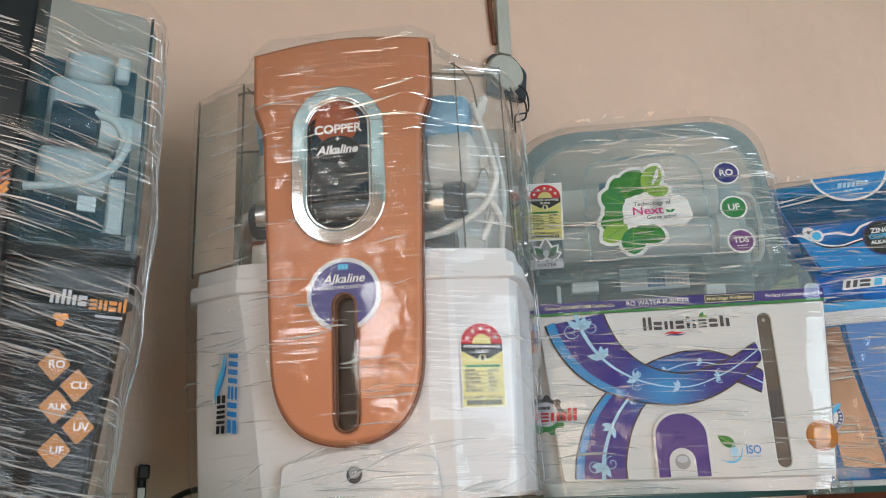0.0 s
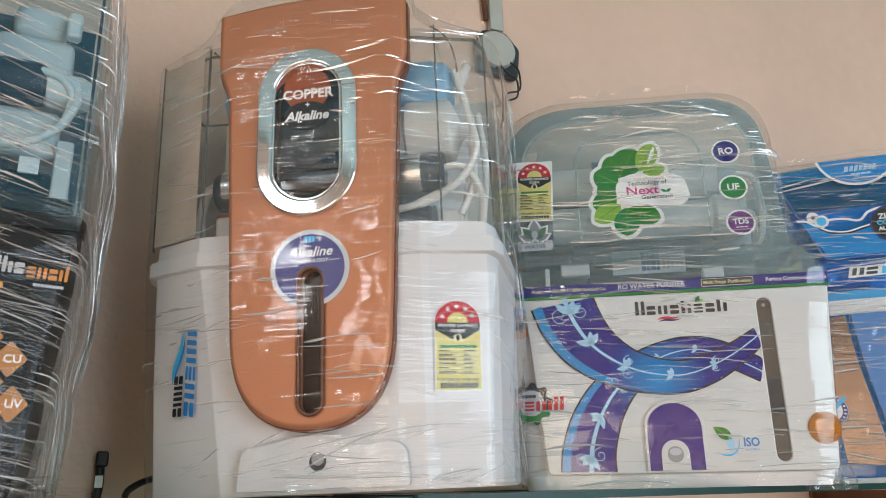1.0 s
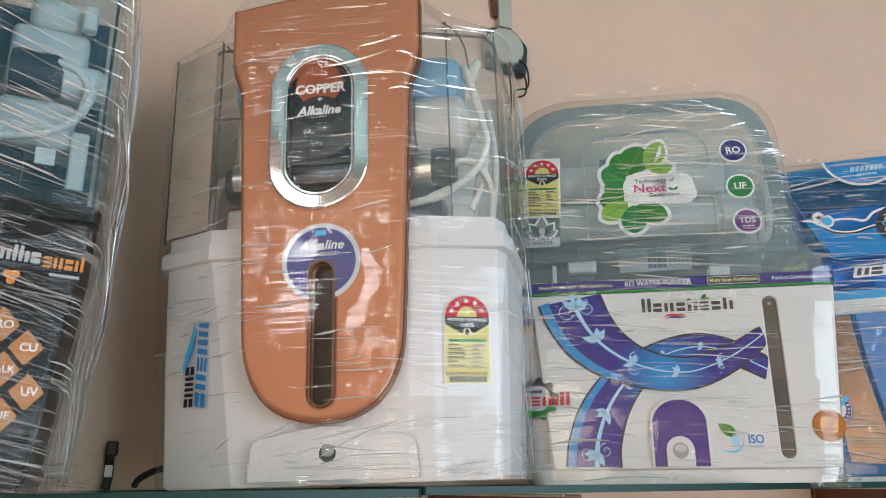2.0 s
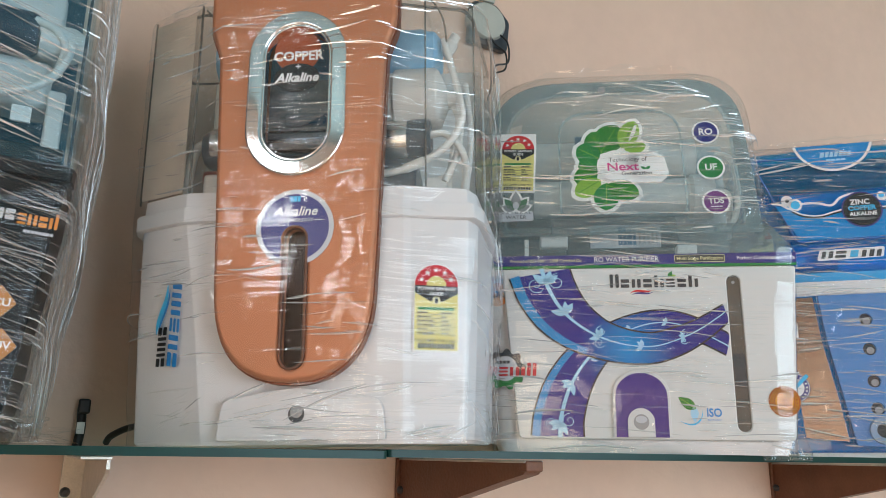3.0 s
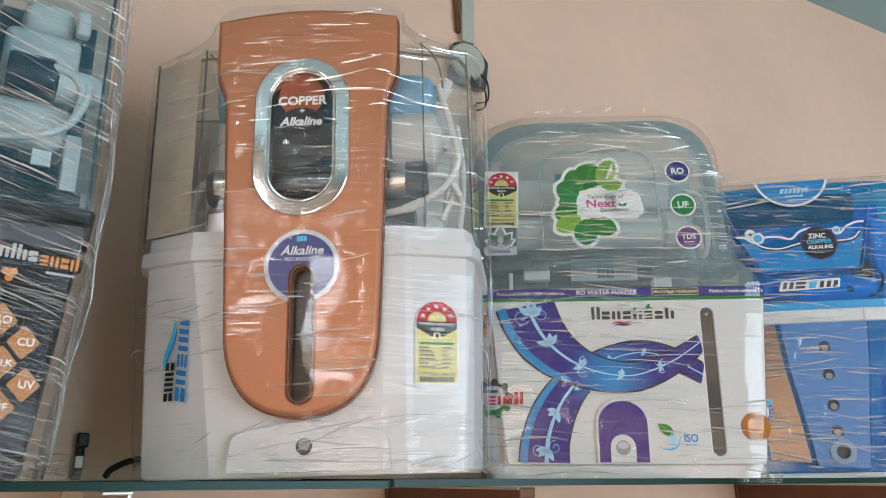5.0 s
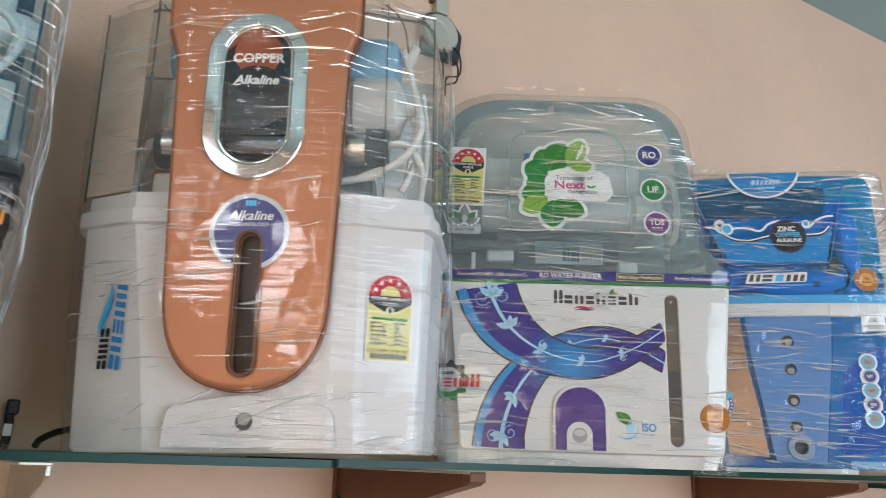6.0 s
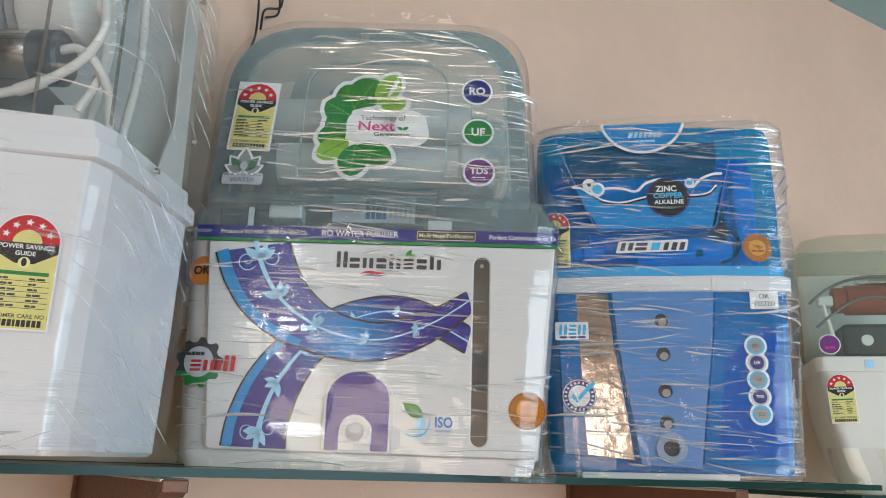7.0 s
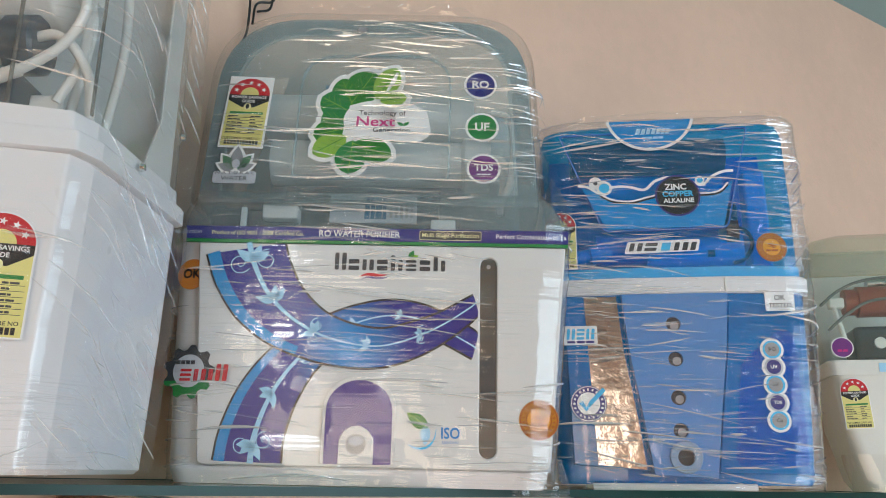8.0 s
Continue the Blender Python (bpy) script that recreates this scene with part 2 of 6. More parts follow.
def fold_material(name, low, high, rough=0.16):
    """Pinched folds of film: each more or less milky, its white standing in for glints, with a bright gloss."""
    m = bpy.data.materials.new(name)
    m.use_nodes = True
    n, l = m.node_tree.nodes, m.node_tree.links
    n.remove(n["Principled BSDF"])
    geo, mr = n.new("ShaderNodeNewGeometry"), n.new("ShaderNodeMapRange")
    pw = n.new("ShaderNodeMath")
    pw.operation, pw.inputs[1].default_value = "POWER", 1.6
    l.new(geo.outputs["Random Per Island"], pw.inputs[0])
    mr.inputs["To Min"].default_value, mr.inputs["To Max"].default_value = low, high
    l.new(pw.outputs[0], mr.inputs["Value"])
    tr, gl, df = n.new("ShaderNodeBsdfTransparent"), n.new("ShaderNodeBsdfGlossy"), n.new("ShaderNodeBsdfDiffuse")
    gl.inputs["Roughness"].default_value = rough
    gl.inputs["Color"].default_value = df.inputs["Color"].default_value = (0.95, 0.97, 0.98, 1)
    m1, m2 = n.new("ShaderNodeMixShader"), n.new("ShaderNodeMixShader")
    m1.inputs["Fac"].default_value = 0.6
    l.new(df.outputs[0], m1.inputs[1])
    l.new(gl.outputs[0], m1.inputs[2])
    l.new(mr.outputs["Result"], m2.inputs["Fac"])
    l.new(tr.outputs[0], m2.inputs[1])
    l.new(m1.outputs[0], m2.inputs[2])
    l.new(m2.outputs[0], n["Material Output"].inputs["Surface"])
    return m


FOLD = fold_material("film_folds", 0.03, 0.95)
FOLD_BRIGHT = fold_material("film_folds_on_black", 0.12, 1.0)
# the warm milk colour holds the peach wall's reflection in the film
LOOSE_FILM = clear("loose_side_film", (0.96, 0.96, 0.96), 0.12, 0.24, (0.70, 0.64, 0.58), scale=34.0, bump=0.6)


# ---- mesh helpers ----


def obj(name, bm, material, parent=None, smooth=True):
    bmesh.ops.recalc_face_normals(bm, faces=bm.faces[:])
    me = bpy.data.meshes.new(name)
    bm.to_mesh(me)
    bm.free()
    me.materials.append(material)
    if smooth:
        me.shade_smooth()
        me.set_sharp_from_angle(angle=radians(38))
    ob = new(name, me)
    if parent:
        ob.parent = parent
    if smooth:
        wnm = ob.modifiers.new("even_shading", "WEIGHTED_NORMAL")
        wnm.keep_sharp = True
    return ob


def part(name, bm, material, parent, label=""):
    return tagged(obj(name, bm, material, parent), label)


def thing(name, m, label, category, group="", kind=""):
    """An empty at the base of a thing."""
    ob = new(name)
    ob.empty_display_size = 0.05
    ob.matrix_world = m
    return tagged(ob, label, category, group, kind)


def face(u, w, h, turn=0.0, lean=0.0, spin=0.0):
    """A frame on a front: x to the right, y up, z out of it. turn: about the upright; lean: backwards; spin: in its plane."""
    return pose(u, w, h, 0, 0, turn) @ pose(0, 0, 0, 90 - lean) @ pose(0, 0, 0, 0, 0, spin)


def loft(rings, caps=True, bm=None):
    bm = bm or bmesh.new()
    rows = [[bm.verts.new(p) for p in ring] for ring in rings]
    k = len(rows[0])
    for a, b in zip(rows, rows[1:]):
        for i in range(k):
            bm.faces.new((a[i], a[(i + 1) % k], b[(i + 1) % k], b[i]))
    if caps:
        bm.faces.new(rows[0][::-1])
        bm.faces.new(rows[-1])
    return bm


def rounded(points, seg=5):
    """A closed outline from corners (x, y, radius)."""
    out, k = [], len(points)
    for i, (x, y, r) in enumerate(points):
        p = Vector((x, y))
        a, b = Vector(points[i - 1][:2]) - p, Vector(points[(i + 1) % k][:2]) - p
        la, lb = a.length, b.length
        a.normalize(), b.normalize()
        half = a.angle(b) / 2
        if r <= 0 or half > radians(89):
            out += [p.copy() for _ in range(seg + 1)] if r > 0 else [p]
            continue
        d = min(r / math.tan(half), la * 0.49, lb * 0.49)
        s, e = p + a * d, p + b * d
        for j in range(seg + 1):
            t = j / seg
            out.append(s * (1 - t) ** 2 + p * 2 * t * (1 - t) + e * t * t)
    return [(q.x, q.y) for q in out]


def circle(x, y, r, k=40, ry=None):
    return [(x + r * math.cos(2 * math.pi * i / k), y + (ry or r) * math.sin(2 * math.pi * i / k)) for i in range(k)]


def stadium(x, y0, y1, r, k=14):
    a = [(x + r * math.cos(math.pi * i / k), y1 - r + r * math.sin(math.pi * i / k)) for i in range(k + 1)]
    return a + [(2 * x - p, y0 + y1 - q) for p, q in a]


def rrect(x0, y0, x1, y1, r, seg=5):
    return rounded([(x0, y0, r), (x1, y0, r), (x1, y1, r), (x0, y1, r)], seg)


def ribbon(points, width, taper=False):
    """The outline of a stroke along points; width: one, or one for each point."""
    left, right, k = [], [], len(points)
    for i, p in enumerate(points):
        a, b = Vector(points[max(0, i - 1)]), Vector(points[min(k - 1, i + 1)])
        d = (b - a).normalized()
        w = width[i] if isinstance(width, (list, tuple)) else width
        if taper:
            w *= max(0.08, math.sin(math.pi * (i + 0.4) / (k - 0.2)))
        left.append((p[0] - d.y * w / 2, p[1] + d.x * w / 2))
        right.append((p[0] + d.y * w / 2, p[1] - d.x * w / 2))
    return left + right[::-1]


def bezier(p0, p1, p2, p3, k=16):
    out = []
    for i in range(k + 1):
        t = i / k
        out.append(tuple(p0[j] * (1 - t) ** 3 + 3 * p1[j] * t * (1 - t) ** 2 + 3 * p2[j] * t * t * (1 - t) + p3[j] * t ** 3 for j in range(len(p0))))
    return out


def plate(outer, m, z0=0.0, z1=0.0006, holes=(), bevel=0.0, bm=None):
    """A flat piece with holes, z0 to z1 out of the frame m, with softened front edges."""
    b = bmesh.new()
    edges = []
    for loop in (outer, *holes):
        vs = [b.verts.new((x, y, z0)) for x, y in loop]
        edges += [b.edges.new((vs[i], vs[(i + 1) % len(vs)])) for i in range(len(vs))]
    bmesh.ops.triangle_fill(b, use_beauty=True, use_dissolve=True, edges=edges)
    r = bmesh.ops.extrude_face_region(b, geom=b.faces[:])
    top = [v for v in r["geom"] if isinstance(v, bmesh.types.BMVert)]
    bmesh.ops.translate(b, verts=top, vec=(0, 0, z1 - z0))
    bmesh.ops.recalc_face_normals(b, faces=b.faces[:])
    if bevel:
        rim = [e for e in b.edges if len(e.link_faces) == 2 and min(v.co.z for v in e.verts) > z1 - 1e-7 and abs(e.link_faces[0].normal.z - e.link_faces[1].normal.z) > 0.5]
        bmesh.ops.bevel(b, geom=rim, offset=bevel, segments=3, profile=0.5, affect="EDGES", clamp_overlap=True)
    b.transform(m)
    if bm is None:
        return b
    me = bpy.data.meshes.new("tmp")
    b.to_mesh(me)
    b.free()
    bm.from_mesh(me)
    bpy.data.meshes.remove(me)
    return bm


def box(x0, x1, y0, y1, z0, z1, r=0.0, bm=None):
    b = bm or bmesh.new()
    g = bmesh.ops.create_cube(b, size=1.0, matrix=Matrix.LocRotScale(((x0 + x1) / 2, (y0 + y1) / 2, (z0 + z1) / 2), None, (abs(x1 - x0), abs(y1 - y0), abs(z1 - z0))))
    if r:
        es = list({e for v in g["verts"] for e in v.link_edges})
        bmesh.ops.bevel(b, geom=es, offset=r, segments=3, profile=0.5, affect="EDGES")
    return b


def lathe(profile, m, seg=28):
    """A turned piece: profile of (radius, along z) in the frame m."""
    rings = [[m @ Vector((r * math.cos(2 * math.pi * i / seg), r * math.sin(2 * math.pi * i / seg), z)) for i in range(seg)] for r, z in profile]
    return loft(rings)


def pipe(points, r, seg=10):
    """A round tube along points."""
    pts = [Vector(p) for p in points]
    rings, up = [], Vector((0.123, 0.31, 0.94)).normalized()
    for i, p in enumerate(pts):
        d = (pts[min(i + 1, len(pts) - 1)] - pts[max(i - 1, 0)]).normalized()
        side = d.cross(up).normalized() if abs(d.dot(up)) < 0.99 else d.orthogonal().normalized()
        up = side.cross(d).normalized()
        rings.append([p + side * (r * math.cos(2 * math.pi * j / seg)) + up * (r * math.sin(2 * math.pi * j / seg)) for j in range(seg)])
    return loft(rings)


def smooth_path(points, k=8):
    """A curve through points."""
    p = [Vector(q) for q in points]
    p = [p[0] * 2 - p[1]] + p + [p[-1] * 2 - p[-2]]
    out = []
    for i in range(1, len(p) - 2):
        for j in range(k):
            t = j / k
            out.append(0.5 * (2 * p[i] + (p[i + 1] - p[i - 1]) * t + (2 * p[i - 1] - 5 * p[i] + 4 * p[i + 1] - p[i + 2]) * t * t + (3 * p[i] - p[i - 1] - 3 * p[i + 1] + p[i + 2]) * t ** 3))
    return out + [p[-2]]


def words(body, size, m, material, parent, name="lettering", bold=0.0, align="CENTER", shear=0.0, wide=None):
    """Raised print in the built-in font."""
    cu = bpy.data.curves.new(name, "FONT")
    cu.body, cu.size, cu.align_x, cu.align_y = body, size, align, "CENTER"
    cu.extrude, cu.offset, cu.shear, cu.resolution_u = 0.00015, bold * size, shear, 3
    tmp = new(name, cu)
    bpy.context.view_layer.update()
    me = bpy.data.meshes.new_from_object(tmp.evaluated_get(bpy.context.evaluated_depsgraph_get()))
    bpy.data.objects.remove(tmp)
    bpy.data.curves.remove(cu)
    if wide and len(me.vertices):
        xs = [v.co.x for v in me.vertices]
        me.transform(Matrix.Diagonal((wide / (max(xs) - min(xs)), 1, 1, 1)))
    me.transform(m)
    me.materials.clear()
    me.materials.append(material)
    ob = new(name, me)
    ob.parent = parent
    return ob


def bars(widths, x0, x1, y0, y1, m, material, parent, name="print_bars", slope=0.0, gap=0.18, z=0.0004):
    """A row of plain bars that stands for print."""
    total = sum(widths) + gap * (len(widths) - 1) * (sum(widths) / len(widths))
    k, x, bm = (x1 - x0) / total, x0, bmesh.new()
    for w in widths:
        a, b = x, x + w * k
        plate([(a, y0), (b, y0), (b + slope * (y1 - y0), y1), (a + slope * (y1 - y0), y1)], m, 0, z, bm=bm)
        x = b + gap * k * (sum(widths) / len(widths))
    return part(name, bm, material, parent)


def star(x, y, r, turn=0.0):
    return [(x + (r if i % 2 == 0 else r * 0.42) * math.sin(math.pi * i / 5 + turn), y + (r if i % 2 == 0 else r * 0.42) * math.cos(math.pi * i / 5 + turn)) for i in range(10)]


def leaf(x, y, length, width, turn, k=12, blunt=1.0):
    """A leaf outline from its stalk at x, y; pointed, or rounder with a lower blunt."""
    c, s = math.cos(radians(turn)), math.sin(radians(turn))
    pts = [(length * i / k, width / 2 * max(0.0, math.sin(math.pi * (i / k) ** (0.8 if blunt == 1.0 else 1.1))) ** blunt) for i in range(k + 1)]
    pts += [(p, -q) for p, q in pts[-2:0:-1]]
    return [(x + p * c - q * s, y + p * s + q * c) for p, q in pts]


def spiral(x, y, r, turns, start, k=22, flip=1):
    return [(x + r * (1 - 0.85 * i / k) * math.cos(start + flip * 2 * math.pi * turns * i / k), y + r * (1 - 0.85 * i / k) * math.sin(start + flip * 2 * math.pi * turns * i / k)) for i in range(k + 1)]


def stroke(points, width, m, material, parent, name="line", z=0.0004, taper=False):
    return part(name, plate(ribbon(points, width, taper), m, 0, z), material, parent)


def out(m, z):
    """The frame m moved outwards."""
    return m @ pose(0, 0, z)


def wrap(plan, heights, parent, material, label, seed=0.0, rough=0.0016, folds=30.0, name="film_wrap", closed=True):
    """Shrink film round a thing: plan(h) gives the outline at a height; it is pulled into uneven level folds."""
    rings = []
    for h in heights:
        ring = []
        pts = plan(h)
        k = len(pts)
        # even steps along the outline
        seg = [math.dist(pts[i], pts[(i + 1) % k]) for i in range(k)]
        total, count = sum(seg), 150
        i, run = 0, 0.0
        for j in range(count):
            goal = total * j / count
            while run + seg[i] < goal and i < k - 1:
                run += seg[i]
                i += 1
            t = (goal - run) / seg[i] if seg[i] else 0
            a, b = Vector(pts[i]), Vector(pts[(i + 1) % k])
            p = a.lerp(b, min(1, max(0, t)))
            d = b - a
            nrm = Vector((d.y, -d.x)).normalized() if d.length else Vector((0, -1))
            q = Vector((p.x * 4 + seed, p.y * 4, h * folds))
            off = rough * (noise.noise(q) + 0.6 * noise.noise(q * 2.3))
            p = p + nrm * off
            ring.append((p.x, p.y, h))
        rings.append(ring)
    if closed:
        last = rings[-1]
        mx, my = sum(p[0] for p in last) / len(last), sum(p[1] for p in last) / len(last)
        for k_, up_ in ((0.97, 0.002), (0.80, 0.005), (0.4, 0.007)):
            rings.append([(mx + (x - mx) * k_, my + (y - my) * k_, z + up_ + 0.003 * noise.noise(Vector((x * 30, y * 30, k_)))) for x, y, z in last])
    bm_ = loft(rings, caps=False)
    if closed:
        bm_.verts.ensure_lookup_table()
        bm_.faces.new(bm_.verts[-len(rings[0]):])
    return part(name, bm_, material, parent, label)


def on_outline(pts, u):
    """The point at a share u of an open outline, and the outward direction there."""
    seg = [math.dist(a, b) for a, b in zip(pts, pts[1:])]
    goal = max(0.0, min(0.9999, u)) * sum(seg)
    for (a, b), d in zip(zip(pts, pts[1:]), seg):
        if goal <= d:
            break
        goal -= d
    a, b = Vector(a), Vector(b)
    d = b - a
    return a.lerp(b, goal / d.length), Vector((d.y, -d.x)).normalized()


def folds(plan, low, high, count, slant, parent, material, seed, u0=0.12, u1=0.88, longest=0.13, width=0.0020, lift=0.0022, scatter=5.0, clump=0.5):
    """Pinched folds that stand on stretched film: slim tapered ridges that run nearly level, in clumps."""
    rnd = random.Random(seed)
    verts, faces, made, tries = [], [], 0, 0
    length = sum(math.dist(a, b) for a, b in zip(plan((low + high) / 2), plan((low + high) / 2)[1:]))
    while made < count and tries < count * 12:
        tries += 1
        u, h = rnd.uniform(u0, u1), rnd.uniform(low, high)
        if noise.noise(Vector((u * 5 + seed, h * 13, seed * 1.7))) + rnd.uniform(-0.45, 0.45) < clump - 0.5:
            continue
        made += 1
        ln = longest * (0.16 + 0.84 * rnd.random() ** 2)
        wd = width * (0.5 + 1.3 * rnd.random() ** 2)
        turn = math.tan(radians(slant + rnd.gauss(0, scatter) + 5 * noise.noise(Vector((u * 3, h * 6, seed + 4.0)))))
        bow, steps, k0 = rnd.gauss(0, 0.022) * ln, 7, len(verts)
        for i in range(steps + 1):
            t = i / steps
            hh = min(high, max(low, h + turn * ln * (t - 0.5) + bow * 4 * t * (1 - t)))
            p, nrm = on_outline(plan(hh), u + ln * (t - 0.5) / length)
            w = wd * max(0.05, math.sin(math.pi * (0.03 + 0.94 * t)) ** 0.7) / 2
            base = p + nrm * lift
            tip = p + nrm * (lift + w * 0.6)
            verts += [(base.x, base.y, hh - w), (tip.x, tip.y, hh + 0.2 * w), (base.x, base.y, hh + w)]
        for i in range(steps):
            q = k0 + 3 * i
            faces += [(q, q + 3, q + 4, q + 1), (q + 1, q + 4, q + 5, q + 2)]
    me = bpy.data.meshes.new("film_folds")
    me.from_pydata(verts, [], faces)
    me.materials.append(material)
    ob = new("film_folds", me)
    ob.parent = parent
    return tagged(ob, "pinched folds in the film, whitened to stand for glints", kind="stuff")


def emblem(row, x0, x1, y0, y1, m, material, parent, name="brand_bars", slope=0.0, gap=0.2, z=0.0004):
    """A brand mark as a row of plain bars: bar, tall (a taller one), pair (two close ones), stack (two lying bars), deck (three lying bars)."""
    sizes = {"bar": 0.34, "tall": 0.34, "pair": 0.9, "stack": 0.85, "deck": 0.85}
    total = sum(sizes[k] for k in row) + gap * (len(row) - 1)
    s_, x, bm, h = (x1 - x0) / total, x0, bmesh.new(), y1 - y0
    for k in row:
        w = sizes[k] * s_
        if k == "pair":
            pieces = [(x, y0, x + w * 0.36, y1), (x + w * 0.62, y0, x + w, y1)]
        elif k == "stack":
            pieces = [(x, y0, x + w, y0 + h * 0.40), (x, y1 - h * 0.40, x + w, y1)]
        elif k == "deck":
            pieces = [(x, y0 + h * f, x + w, y0 + h * (f + 0.22)) for f in (0.0, 0.39, 0.78)]
        else:
            pieces = [(x, y0, x + w, y1 + (h * 0.42 if k == "tall" else 0))]
        for a, b, c, d in pieces:
            plate([(p + slope * (q - y0), q) for p, q in rrect(a, b, c, d, h * 0.08, 2)], m, 0, z, bm=bm)
        x += w + gap * s_
    return part(name, bm, material, parent)


def ruffle(points, tall, parent, material, seed, steps=44, out_by=0.004, name="film_ruffle", label="loose film edge standing up"):
    """A loose edge of film along points: a crinkled strip that stands up and folds outwards."""
    base = smooth_path(points, max(4, steps // (len(points) - 1)))
    rows = []
    for r in range(5):
        f = r / 4
        row = []
        for i, p in enumerate(base):
            q = Vector((p.x * 38 + seed, p.y * 38, p.z * 38))
            top = tall * math.sin(math.pi * (i + 0.5) / len(base)) ** 0.4 * (0.55 + 0.9 * abs(noise.noise(q * 0.6)) + 0.3 * noise.noise(q * 1.7))
            side = out_by * f * noise.noise(q + Vector((0, 9, f))) * 2
            row.append((p.x + side * 0.5, p.y - side - 0.25 * out_by * f, p.z + top * f))
        rows.append(row)
    k = len(base)
    bm = bmesh.new()
    vs = [[bm.verts.new(p) for p in row] for row in rows]
    for a, b in zip(vs, vs[1:]):
        for i in range(k - 1):
            bm.faces.new((a[i], a[i + 1], b[i + 1], b[i]))
    return part(name, bm, material, parent, label)


def power_sticker(parent, m, s=1.0, square=False):
    """The yellow rating label: red arch with five stars, dark band, lines of small print; 50 x 98 mm at s = 1."""
    def sc(pts):
        return [(x * s, y * s) for x, y in pts]
    arch = [(0.025 * math.cos(math.pi * i / 20), 0.0735 + 0.0245 * math.sin(math.pi * i / 20)) for i in range(21)]
    base = part("rating_sticker", plate(sc([(-0.0262, -0.001), (0.0262, -0.001), (0.0262, 0.0735)] + [(x * 1.045, 0.0735 + (y - 0.0735) * 1.05) for x, y in arch] + [(-0.0262, 0.0735)]), m, 0, 0.0004), INK["white"], parent, "yellow energy rating sticker with red arch")
    if square:
        part("white_backing", plate(sc(rrect(-0.0275, -0.002, 0.0275, 0.101, 0.001)), m, -0.0004, 0.0002), INK["white"], base)
    k = out(m, 0.0004)
    part("yellow_field", plate(sc([(-0.0248, 0.0005), (0.0248, 0.0005), (0.0248, 0.066), (-0.0248, 0.066)]), k, 0, 0.0003), INK["yellow"], base)
    inner = [(0.0115 * math.cos(math.pi * i / 16), 0.0735 + 0.0115 * math.sin(math.pi * i / 16)) for i in range(16, -1, -1)]
    part("red_arch", plate(sc(arch + inner), k, 0, 0.0003), INK["red"], base)
    part("yellow_dome", plate(sc([(-x, y) for x, y in inner]), k, 0, 0.0003), INK["yellow"], base)
    part("dark_band", plate(sc([(-0.025, 0.0735), (-0.025, 0.0655), (-0.0075, 0.0555), (0.0075, 0.0555), (0.025, 0.0655), (0.025, 0.0735)]), k, 0, 0.0004), INK["black"], base)
    k2 = out(m, 0.0008)
    for i in range(5):
        a = math.pi * (i + 0.75) / 5.5 + 0.03
        part("star", plate(sc(star(0.0185 * math.cos(a), 0.0735 + 0.0180 * math.sin(a), 0.0034, 0.2)), k2, 0, 0.0002), INK["white"], base)
    words("POWER SAVINGS", 0.0056 * s, k2 @ pose(0, 0.0699 * s, 0), INK["white"], base, bold=0.02)
    words("GUIDE", 0.0054 * s, k2 @ pose(0, 0.0641 * s, 0), INK["white"], base, bold=0.02)
    part("emblem_ring", plate(sc(circle(0, 0.0565, 0.0046, 24)), k2, 0, 0.0003), INK["paleyellow"], base)
    part("emblem", plate(sc(circle(0, 0.0565, 0.0022, 12, 0.0036)), out(k2, 0.0003), 0, 0.0002), INK["black"], base)
    part("green_bar", plate(sc([(-0.0205, 0.0455), (0.0205, 0.0455), (0.0205, 0.0487), (-0.0205, 0.0487)]), k2, -0.0001, 0.0002), INK["green"], base)
    rnd = random.Random(4)
    for i in range(6):
        y = 0.0425 - i * 0.0046
        part("rule", plate(sc([(-0.0222, y - 0.0021), (0.0222, y - 0.0021), (0.0222, y - 0.0017), (-0.0222, y - 0.0017)]), k2, -0.0001, 0.0002), INK["dark"], base)
        bars([rnd.uniform(0.6, 1.4) for _ in range(3)], -0.0215 * s, (-0.0215 + rnd.uniform(0.010, 0.02)) * s, (y - 0.0009) * s, (y + 0.0008) * s, out(k2, -0.0001), INK["dark"], base, z=0.0002)
        bars([rnd.uniform(0.6, 1.4) for _ in range(2)], 0.006 * s, (0.006 + rnd.uniform(0.005, 0.013)) * s, (y - 0.0009) * s, (y + 0.0008) * s, out(k2, -0.0001), INK["dark"], base, z=0.0002)
    words("CUSTOMER CARE NO :", 0.0048 * s, k2 @ pose(0, 0.0108 * s, -0.0001), INK["black"], base, bold=0.01)
    bars([1] * 5 + [0.6] + [1] * 5, -0.0205 * s, 0.0205 * s, 0.0022 * s, 0.0078 * s, out(k2, -0.0001), INK["black"], base, "number_bars", gap=0.3, z=0.0002)
    return base


def round_label(parent, m, r, rim, fill, body="", size=0.0, ink="white", name="round_sticker", label="", small=False):
    base = part(name, plate(circle(0, 0, r), m, 0, 0.0004), INK[rim], parent, label)
    part("disc", plate(circle(0, 0, r * 0.86), out(m, 0.0004), 0, 0.0003), INK[fill], base)
    if body:
        words(body, size, out(m, 0.0009) @ pose(0, 0.001 if small else 0, 0), INK[ink], base, bold=0.03)
    if small:
        bars([1, 1.3, 0.8], -r * 0.4, r * 0.4, -r * 0.42, -r * 0.34, out(m, 0.0006), INK[ink], base, z=0.0003)
    return base


